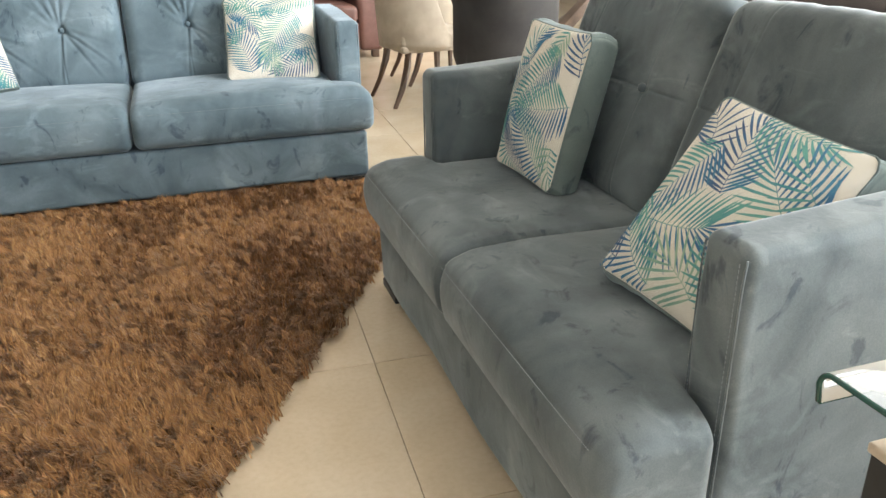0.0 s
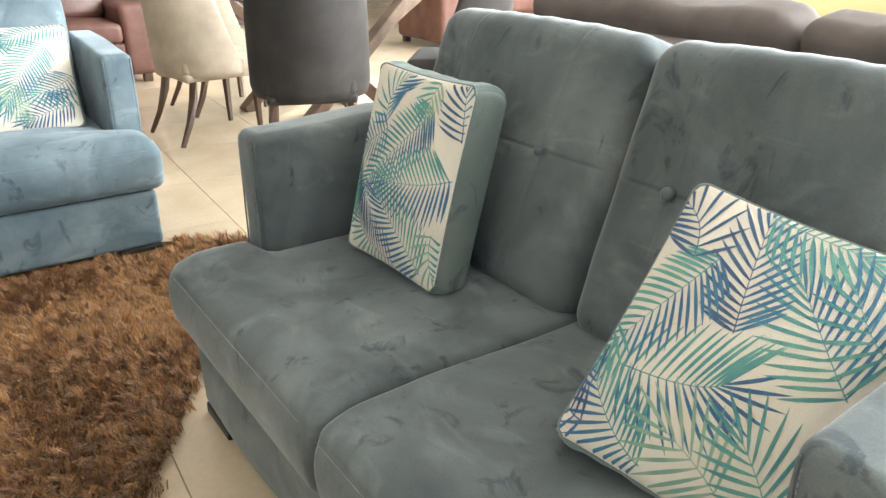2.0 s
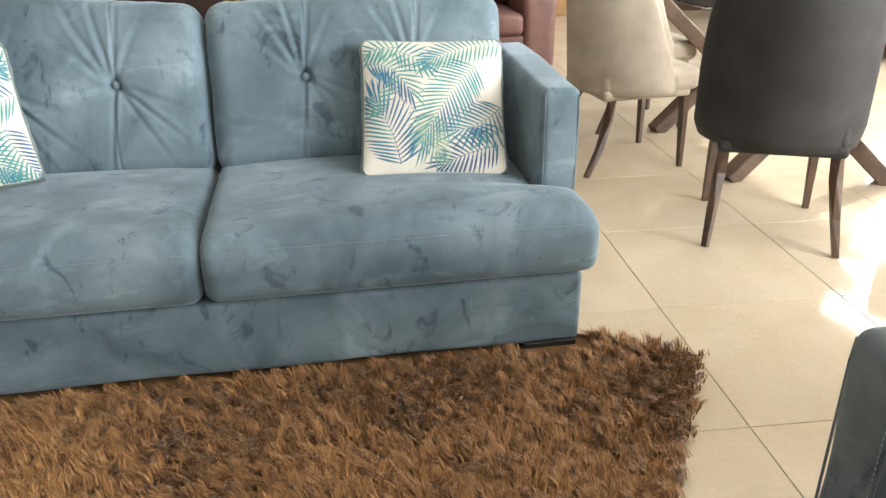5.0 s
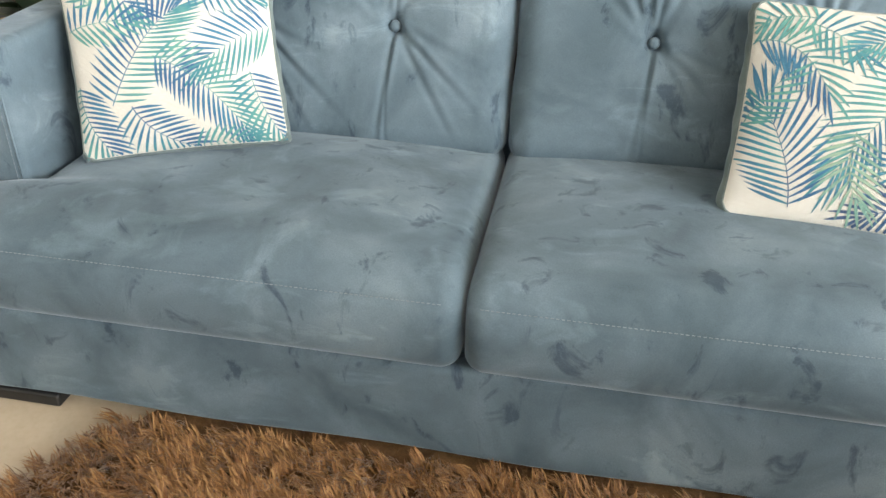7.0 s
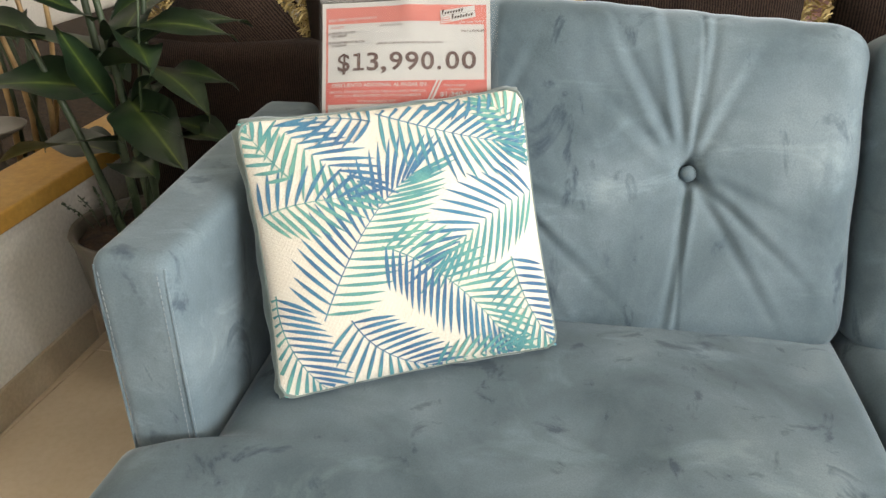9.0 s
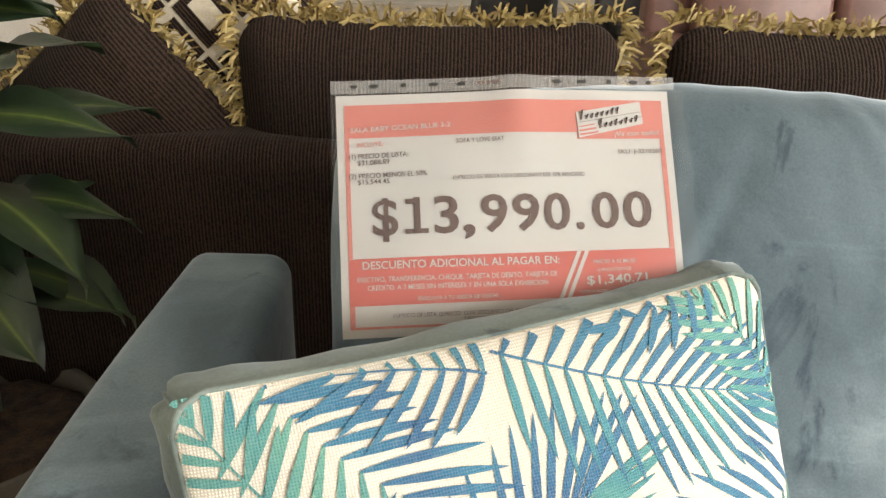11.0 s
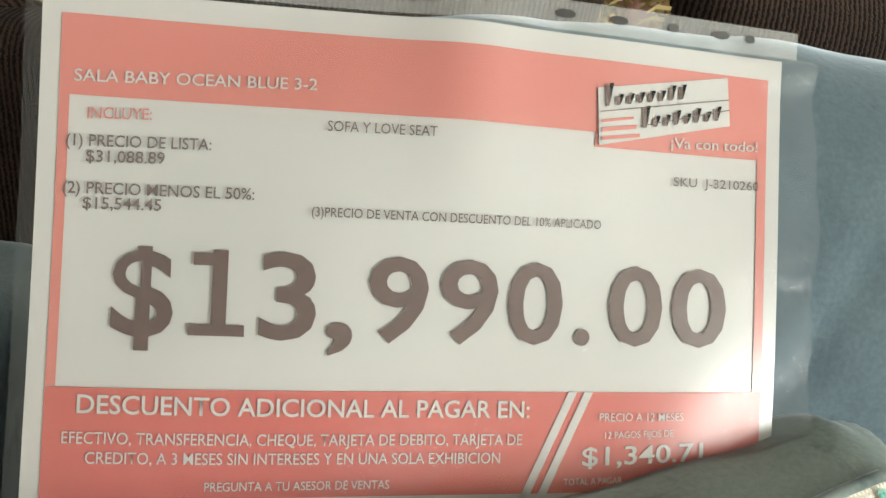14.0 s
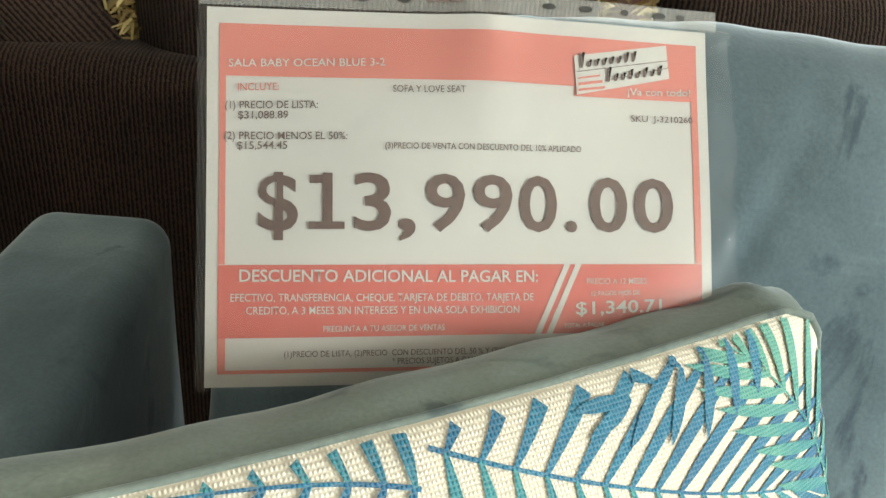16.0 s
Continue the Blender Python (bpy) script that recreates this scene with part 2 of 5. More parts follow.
# ---- mesh helpers ----
def mesh_of(name, verts, faces, smooth=True):
    me = bpy.data.meshes.new(name)
    me.from_pydata([tuple(map(float, v)) for v in verts], [], faces)
    me.validate()
    if smooth:
        me.polygons.foreach_set("use_smooth", [True] * len(me.polygons))
    return me


def put_mesh(name, me, material, parent=None, label="", m=None):
    if material is not None and not me.materials:
        me.materials.append(material)
    ob = new(name, me)
    if parent is not None:
        ob.parent = parent
    if m is not None:
        ob.matrix_basis = m
    if label:
        tagged(ob, label)
    return ob


def part(name, bm, material, parent, label="", smooth=False, m=None):
    me = bpy.data.meshes.new(name)
    bm.to_mesh(me)
    bm.free()
    if smooth:
        me.polygons.foreach_set("use_smooth", [True] * len(me.polygons))
    return put_mesh(name, me, material, parent, label, m)


def empty(name, m, label, category, group=""):
    ob = new(name)
    ob.matrix_basis = m
    return tagged(ob, label, category, group)


def spaced(h, r, n, crowd=1.0):
    """Stations across a side of half-width h: close together in the rounded ends."""
    ends = [h - r + r * math.tan(math.radians(a)) for a in (11.25, 22.5, 33.75, 45)]
    s = np.linspace(-1, 1, n)
    mid = list((h - r) * np.sign(s) * np.abs(s) ** crowd)
    return np.array([-e for e in reversed(ends)] + mid + ends)


def rbox(size, r, n=(6, 6, 6), shape=None, crowd=(1.0, 1.0, 1.0)):
    """Vertices and faces of a rounded box centred on the origin; shape: a function on the array of vertices."""
    h = np.array(size) / 2
    r = min(r, *(h * 0.98))
    st = [spaced(h[k], r, n[k], crowd[k]) for k in range(3)]
    index, verts, faces = {}, [], []

    def vid(p):
        key = tuple(np.round(p, 6))
        if key not in index:
            index[key] = len(verts)
            verts.append(p)
        return index[key]

    for axis in range(3):
        a, b = (axis + 1) % 3, (axis + 2) % 3
        for side in (-1, 1):
            grid = []
            for u in st[a]:
                row = []
                for w in st[b]:
                    p = [0.0, 0.0, 0.0]
                    p[axis], p[a], p[b] = side * h[axis], u, w
                    row.append(vid(p))
                grid.append(row)
            for i in range(len(st[a]) - 1):
                for j in range(len(st[b]) - 1):
                    q = (grid[i][j], grid[i + 1][j], grid[i + 1][j + 1], grid[i][j + 1])
                    faces.append(q if side > 0 else q[::-1])
    v = np.array(verts)
    inner = np.clip(v, -(h - r), h - r)
    d = v - inner
    ln = np.linalg.norm(d, axis=1, keepdims=True)
    v = np.where(ln > 1e-9, inner + r * d / np.maximum(ln, 1e-9), v)
    if shape is not None:
        v = shape(v)
    return v, faces


def soft_box(name, size, at, r, material, parent, n=(6, 6, 6), shape=None, label="", m=None):
    v, f = rbox(size, r, n, shape)
    return put_mesh(name, mesh_of(name, v + np.array(at), f), material, parent, label, m)


def tube(path, radius, sides=8, closed=False):
    """Vertices and faces of a tube along points; radius: a number or one for each point."""
    pts = [Vector(p) for p in path]
    rad = radius if isinstance(radius, (list, tuple)) else [radius] * len(pts)
    verts, faces = [], []
    for k, p in enumerate(pts):
        a, b = pts[max(k - 1, 0)], pts[min(k + 1, len(pts) - 1)]
        if closed:
            a, b = pts[k - 1], pts[(k + 1) % len(pts)]
        way = (b - a).normalized()
        side = way.cross(Vector((0.13, 0.21, 0.97))).normalized()
        up = side.cross(way)
        for s in range(sides):
            t = 2 * math.pi * s / sides
            verts.append(p + rad[k] * (math.cos(t) * side + math.sin(t) * up))
    rings = len(pts)
    for k in range(rings if closed else rings - 1):
        k2 = (k + 1) % rings
        for s in range(sides):
            s2 = (s + 1) % sides
            faces.append((k * sides + s, k * sides + s2, k2 * sides + s2, k2 * sides + s))
    if not closed:
        faces.append(tuple(range(sides))[::-1])
        faces.append(tuple((rings - 1) * sides + s for s in range(sides)))
    return verts, faces


def tube_part(name, path, radius, material, parent, sides=8, label="", closed=False):
    v, f = tube(path, radius, sides, closed)
    return put_mesh(name, mesh_of(name, v, f), material, parent, label)


def lathe(profile, sides=32):
    verts, faces = [], []
    for r, z in profile:
        for s in range(sides):
            t = 2 * math.pi * s / sides
            verts.append((r * math.cos(t), r * math.sin(t), z))
    for k in range(len(profile) - 1):
        for s in range(sides):
            s2 = (s + 1) % sides
            faces.append((k * sides + s, k * sides + s2, (k + 1) * sides + s2, (k + 1) * sides + s))
    return verts, faces


def beam(name, a, b, w, h, material, parent, label=""):
    """A bevelled bar from a to b."""
    a, b = Vector(a), Vector(b)
    m = (b - a).to_track_quat("Z", "Y").to_matrix().to_4x4()
    v, f = rbox((w, h, (b - a).length), min(w, h) * 0.12, (2, 2, 2))
    m = Matrix.Translation((a + b) / 2) @ m
    me = mesh_of(name, [m @ Vector(p) for p in v], f)
    return put_mesh(name, me, material, parent, label)


# ---- room ----
def slab(name, lo, hi, material, label, holes=(), axis=0):
    """A wall, floor or ceiling as a bevel-free box with rectangular openings (in the two axes other than its thickness)."""
    a, b = [k for k in range(3) if k != axis]
    us = sorted({lo[a], hi[a], *(h[0] for h in holes), *(h[1] for h in holes)})
    ws = sorted({lo[b], hi[b], *(h[2] for h in holes), *(h[3] for h in holes)})
    bm = bmesh.new()
    for u0, u1 in zip(us, us[1:]):
        for w0, w1 in zip(ws, ws[1:]):
            uc, wc = (u0 + u1) / 2, (w0 + w1) / 2
            if any(h[0] < uc < h[1] and h[2] < wc < h[3] for h in holes):
                continue
            p0, p1 = [0, 0, 0], [0, 0, 0]
            p0[axis], p1[axis], p0[a], p1[a], p0[b], p1[b] = lo[axis], hi[axis], u0, u1, w0, w1
            r = bmesh.ops.create_cube(bm, size=1)
            for vtx in r["verts"]:
                vtx.co = [(p0[k] + p1[k]) / 2 + vtx.co[k] * (p1[k] - p0[k]) for k in range(3)]
    bmesh.ops.remove_doubles(bm, verts=bm.verts, dist=1e-5)
    ob = part(name, bm, material, None)
    return tagged(ob, label, "ceiling" if name == "ceiling" else "wall", kind="structure")


ROOM_X, ROOM_Y, ROOM_H = (-4.2, 6.6), (-3.7, 16.0), 4.2
WALL_PAINT = mottled("warm white wall paint", (0.62, 0.58, 0.52), (0.7, 0.67, 0.61), 2, 0.8, fine=80)
CEILING_PAINT = mottled("white ceiling paint", (0.72, 0.71, 0.69), (0.8, 0.79, 0.77), 2, 0.9, fine=80)
slab("wall_south", (ROOM_X[0], ROOM_Y[0] - 0.15, 0), (ROOM_X[1], ROOM_Y[0], ROOM_H), WALL_PAINT, "white shop front wall with wide glazed openings",
     [(-3.9, 2.7, 0.15, 3.2), (3.2, 6.2, 0.15, 3.2)], 1)
slab("wall_east", (ROOM_X[1], ROOM_Y[0], 0), (ROOM_X[1] + 0.15, ROOM_Y[1], ROOM_H), WALL_PAINT, "white wall with tall glazed openings",
     [(-3.2, 1.2, 0.6, 3.9), (1.6, 4.9, 0.1, 2.98), (5.2, 9.6, 0.1, 2.98)], 0)
slab("wall_north", (ROOM_X[0], ROOM_Y[1], 0), (ROOM_X[1], ROOM_Y[1] + 0.15, ROOM_H), WALL_PAINT, "warm white back wall of the showroom", axis=1)
slab("wall_west", (ROOM_X[0] - 0.15, ROOM_Y[0], 0), (ROOM_X[0], ROOM_Y[1], ROOM_H), WALL_PAINT, "warm white side wall of the showroom", axis=0)
slab("ceiling", (ROOM_X[0], ROOM_Y[0], ROOM_H), (ROOM_X[1], ROOM_Y[1], ROOM_H + 0.15), CEILING_PAINT, "plain white showroom ceiling", axis=2)

# ---- sofas ----
def smooth01(x):
    x = np.clip(x, 0, 1)
    return x * x * (3 - 2 * x)


BUTTON = 0.178


def back_cushion(width, height, thick, flip, phase, tuft=1.0, dent=None):
    """Front faces -y, x across, z up from the bottom edge; tufted at a button near the middle of its face."""
    bz = height * 0.035

    def shape(v):
        x, y, z = v[:, 0] / (width / 2), v[:, 1], v[:, 2] / (height / 2)
        dome = (1 - np.clip(np.abs(x), 0, 1) ** 2.6) * (1 - np.clip(np.abs(z), 0, 1) ** 2.6)
        front = smooth01((0.3 * thick - y) / (0.5 * thick))
        pull, crease = np.zeros(len(v)), np.zeros(len(v))
        pz = v[:, 2] - bz
        for bx, turn in ((-BUTTON, -1), (BUTTON, 1)):
            px = v[:, 0] - bx
            rr = np.hypot(px, pz)
            pull += tuft * (0.020 * np.exp(-((rr / 0.020) ** 2)) + 0.034 * np.exp(-((rr / 0.11) ** 1.2)))
            # folds run out of the button, mostly upward to one side and downward to the other
            for a, amp, reach, wide in ((84, 0.010, 0.30, 0.008), (103, 0.013, 0.27, 0.009), (121, 0.012, 0.24, 0.010), (140, 0.008, 0.16, 0.011), (-42, 0.013, 0.20, 0.009), (-58, 0.010, 0.22, 0.009),
                                        (-96, 0.012, 0.24, 0.007), (-22, 0.008, 0.14, 0.010), (64, 0.008, 0.18, 0.010), (196, 0.005, 0.10, 0.012)):
                t = radians(a)
                along, off = px * math.cos(t) + pz * math.sin(t), -px * math.sin(t) + pz * math.cos(t)
                on = (along > 0.008) * np.exp(-((along / reach) ** 2))
                crease += tuft * on * 0.6 * amp * (np.exp(-((off / wide) ** 2)) - 0.6 * np.exp(-(((off - 1.9 * wide) / wide) ** 2)))
            # the seam that runs straight down through the button
            crease += (0.0035 if tuft > 0.5 else 0.0016) * np.exp(-(((px - 0.006 * np.sin(9 * pz)) / 0.004) ** 2)) * (np.abs(z) < 0.95)
        if tuft < 0.5:
            crease += 0.004 * np.exp(-((pz / 0.004) ** 2)) * (np.abs(x) < 0.93)
        if dent is not None:
            pull += dent[2] * np.exp(-(((v[:, 0] - dent[0]) / 0.25) ** 2)) * smooth01((v[:, 2] - dent[1]) / 0.16)
        wave = 0.003 * np.sin(7 * px + phase) * np.sin(9 * v[:, 2] + 1.7 * phase)
        v = v.copy()
        v[:, 1] += front * (-0.03 * dome + pull + crease + wave * dome) + (1 - front) * 0.012 * dome
        sag = 1 - np.clip(np.abs(x), 0, 1) ** 3
        v[:, 2] += np.where(z > 0, 1, 0) * np.clip(z, 0, 1) ** 3 * (0.012 * sag - 0.012)
        if dent is not None:
            v[:, 2] += 0.028 * np.exp(-(((v[:, 0] - dent[0]) / 0.3) ** 2)) * np.clip(z, 0, 1) ** 3
        ripple = 0.0008 * np.sin(45 * v[:, 0] + phase) + 0.0007 * np.sin(87 * v[:, 0])
        v[:, 2] += ripple * np.clip((np.abs(z) - 0.75) / 0.25, 0, 1)
        v[:, 0] += 0.0015 * np.sin(30 * v[:, 2] + phase) * np.clip((np.abs(x) - 0.85) / 0.15, 0, 1)
        return v

    return rbox((width, thick, height), 0.062, (230, 4, 150), shape), bz


def seat_cushion(x0, x1, outer, arm, depth, z0, z1, nose, phase, crowned, edge):
    """A T-shaped seat cushion: it widens in front of the arm on its outer side (-1 or +1)."""
    width, high = x1 - x0, z1 - z0

    def shape(v):
        x, y, z = v[:, 0] / (width / 2), v[:, 1] / (depth / 2), v[:, 2] / (high / 2)
        v = v.copy()
        crown = (1 - np.clip(np.abs(x), 0, 1) ** 5) * (1 - np.clip(np.abs(y), 0, 1) ** 3)
        up = smooth01((z + 0.2) / 1.0)
        v[:, 2] += up * (crowned * crown + 0.003 * np.sin(11 * v[:, 0] + phase) * np.sin(13 * v[:, 1]))
        face = smooth01((-y - 0.6) / 0.4)
        v[:, 1] -= face * 0.018 * (1 - np.clip(np.abs(z), 0, 1) ** 2)
        # round the nose over, lower towards the ends
        v[:, 2] -= 0.018 * smooth01((-y - 0.78) / 0.22) * up
        v[:, 2] -= 0.012 * smooth01((x * outer - 0.86) / 0.14) * up
        seam = np.exp(-(((v[:, 2] - (high / 2 - 0.045)) / 0.005) ** 2)) * face
        v[:, 1] += 0.003 * seam
        # notch behind the nose for the arm
        s = smooth01((v[:, 1] + depth / 2 - nose) / 0.03)
        side = np.clip((x * outer + 1) / 2, 0, 1)
        v[:, 0] -= outer * arm * s * side
        return v

    v, f = rbox((width, depth, high), edge, (40, 34, 6), shape)
    return v + np.array([(x0 + x1) / 2, depth / 2, (z0 + z1) / 2]), f


def stitch_line(name, a, b, sag, parent, n=60, size=0.0012):
    """A row of separate pale stitches in one mesh."""
    bm = bmesh.new()
    a, b = Vector(a), Vector(b)
    for k in range(n):
        p, q = a.lerp(b, k / n), a.lerp(b, (k + 0.62) / n)
        p.z -= sag * math.sin(math.pi * k / n)
        q.z -= sag * math.sin(math.pi * (k + 0.62) / n)
        m = (q - p).to_track_quat("X", "Z").to_matrix().to_4x4()
        r = bmesh.ops.create_cube(bm, size=1)
        for vt in r["verts"]:
            vt.co = (p + q) / 2 + m @ Vector((vt.co.x * (q - p).length, vt.co.y * size, vt.co.z * size))
    return part(name, bm, THREAD, parent, "pale stitching")


def velvet_sofa(name, length, m, label, cloth, back_high, tuft, short=0.0, dent=None):
    """A two-cushion sofa: local x across, front at y = 0, back towards +y."""
    top = empty(name, m, label, "sofa", "velvet sofa set")
    h, arm, nose, depth = length / 2, 0.118, 0.185, 0.85
    for sx in (-1, 1):
        for y in (0.012, depth - 0.1):
            soft_box("leg", (0.165, 0.08, 0.032), (sx * (h - 0.115), y + 0.04, 0.016), 0.006, BLACK_PLASTIC, top, (2, 2, 2), label="low black plastic leg" if y < 0.1 else "")

    def wobble(v):
        v = v.copy()
        v[:, 1] += 0.004 * np.sin(9 * v[:, 0]) * np.sin(16 * v[:, 2]) * (v[:, 1] < 0)
        return v

    soft_box("base", (length - 0.05, nose + 0.54, 0.228), (0, (nose + 0.56) / 2, 0.145), 0.02, cloth, top, (30, 4, 8), wobble)
    for sx in (-1, 1):
        def slope(v, sx=sx):
            v = v.copy()
            t = (v[:, 1] + 0.332) / 0.665
            up = smooth01((v[:, 2]) / 0.36)
            v[:, 2] += up * (0.022 * smooth01(t * 1.4) - 0.004)
            inner = smooth01((-v[:, 0] * sx) / 0.05)
            v[:, 0] += -sx * inner * 0.010 * (1 - np.clip((2 * t - 1) ** 2, 0, 1)) * smooth01((v[:, 2] + 0.2) / 0.3)
            v[:, 1] += 0.003 * np.sin(20 * v[:, 2] + sx)
            return v

        a = soft_box("armrest", (arm, depth - nose, 0.728), (sx * (h - arm / 2), (depth + nose) / 2, 0.396), 0.026, cloth, top, (4, 14, 16), slope)
        for edge in (-1, 1):
            xs = sx * (h - arm / 2) + edge * (arm / 2 - 0.009)
            tube_part("piping", [(xs, nose + 0.003, 0.05), (xs, nose + 0.003, 0.4), (xs, nose + 0.003, 0.70), (xs, nose + 0.006, 0.738)],
                      0.0022, cloth, a, 6)
            stitch_line("stitching", (xs - edge * 0.008, nose - 0.0015, 0.42), (xs - edge * 0.008, nose - 0.0015, 0.735), 0, a, 34, 0.001)
    soft_box("back_frame", (length - 2 * arm + 0.02, 0.17, 0.52), (0, depth - 0.09, 0.292), 0.03, cloth, top, (8, 3, 8))
    inner = h - arm
    for sx in (-1, 1):
        x0, x1 = (-h + 0.012, -0.003) if sx < 0 else (0.003, h - 0.012)
        v, f = seat_cushion(x0 - 0.022 * (sx < 0), x1 + 0.022 * (sx > 0), sx, arm + 0.005, 0.70, 0.262, 0.462, nose - 0.005, 2 + sx, 0.03 if tuft > 0.5 else 0.016, 0.042 if tuft > 0.5 else 0.026)
        v[:, 1] -= 0.018
        s = put_mesh("seat_cushion", mesh_of("seat_cushion", v, f), cloth, top, "plump velvet seat cushion")
        stitch_line("stitching", (x0 + 0.03, -0.0335, 0.428), (x1 - 0.03, -0.0335, 0.428), 0.0, s, 110)
        w = inner - 0.008 - (short if sx < 0 else 0)
        (v, f), bz = back_cushion(w, back_high, 0.21, sx, 1.3 + sx, tuft, dent if sx < 0 else None)
        cm = Matrix.Translation((sx * (w / 2 + 0.004), 0.532, 0.452)) @ Matrix.Rotation(radians(-19), 4, "X") @ Matrix.Translation((0, 0.105, back_high / 2))
        c = put_mesh("back_cushion", mesh_of("back_cushion", v, f), cloth, top, "button-tufted velvet back cushion", cm)
        for bx in (-BUTTON, BUTTON):
            bv, bf = lathe([(0.0, -0.012), (0.006, -0.0115), (0.0115, -0.008), (0.0135, -0.003), (0.0125, 0.003), (0.006, 0.006)], 20)
            put_mesh("button", mesh_of("button", bv, bf), cloth, c, "covered button", Matrix.Translation((bx, -0.105 - 0.03 + 0.050 * tuft, bz)) @ Matrix.Rotation(radians(-90), 4, "X"))
    return top


SOFA_AT = (-0.215, 3.653)
velvet_sofa("sofa", 2.19, pose(*SOFA_AT, 0), "steel-blue velvet sofa with two tufted cushions on the shag rug", VELVET, 0.560, 1.0, 0.062, (-0.12, 0.03, -0.012))
velvet_sofa("loveseat", 1.645, pose(0.605, 1.683, 0, 0, 0, -90), "blue velvet loveseat in a backlit grey tone with two tufted cushions on tiles", VELVET_BACKLIT, 0.625, 0.13)


# ---- printed throw cushions ----
def frond(path, reach, spread, tones):
    """Leaflets in cloth coordinates (-1..1): left and right edges with their ink. path: midrib from its foot to its tip."""
    a, b, c = (Vector((x, y, 0)) for x, y in path)
    b = 2 * b - (a + c) / 2

    def at(t):
        return (1 - t) ** 2 * a + 2 * t * (1 - t) * b + t * t * c, (2 * (1 - t) * (b - a) + 2 * t * (c - b)).normalized()

    out = []
    edge = [[], []]
    for k in range(15):
        p, w = at(k / 14)
        n = Vector((-w.y, w.x, 0)) * (0.005 * (1 - 0.6 * k / 14))
        edge[0].append(p + n)
        edge[1].append(p - n)
    out.append((edge[0], edge[1], tones[0]))
    span = (b - a).length * 0.5 + (c - b).length * 0.5 + (c - a).length * 0.5
    pairs = max(6, int(span / 0.058))
    for k in range(pairs):
        t = 0.03 + 0.97 * k / (pairs - 1)
        p, w = at(t)
        for sd in (-1, 1):
            ln = reach * (0.72 + 0.36 * math.sin(math.pi * (0.08 + 0.75 * t))) * random.uniform(0.93, 1.07)
            turn = radians(spread) * (1.03 - 0.80 * t ** 2.0) * sd + random.uniform(-0.03, 0.03)
            d = Matrix.Rotation(turn, 3, "Z") @ w
            n = Vector((-d.y, d.x, 0))
            left, right = [], []
            for s in range(17):
                q = s / 16
                wd = 0.02 + 0.98 * math.sin(math.pi * (0.06 + 0.94 * q)) ** 0.75
                mid = p + d * ln * q - n * sd * 0.07 * ln * q * q
                left.append(mid + n * 0.0142 * wd)
                right.append(mid - n * 0.0142 * wd)
            out.append((left, right, tones[1] if sd < 0 else tones[2]))
    return out


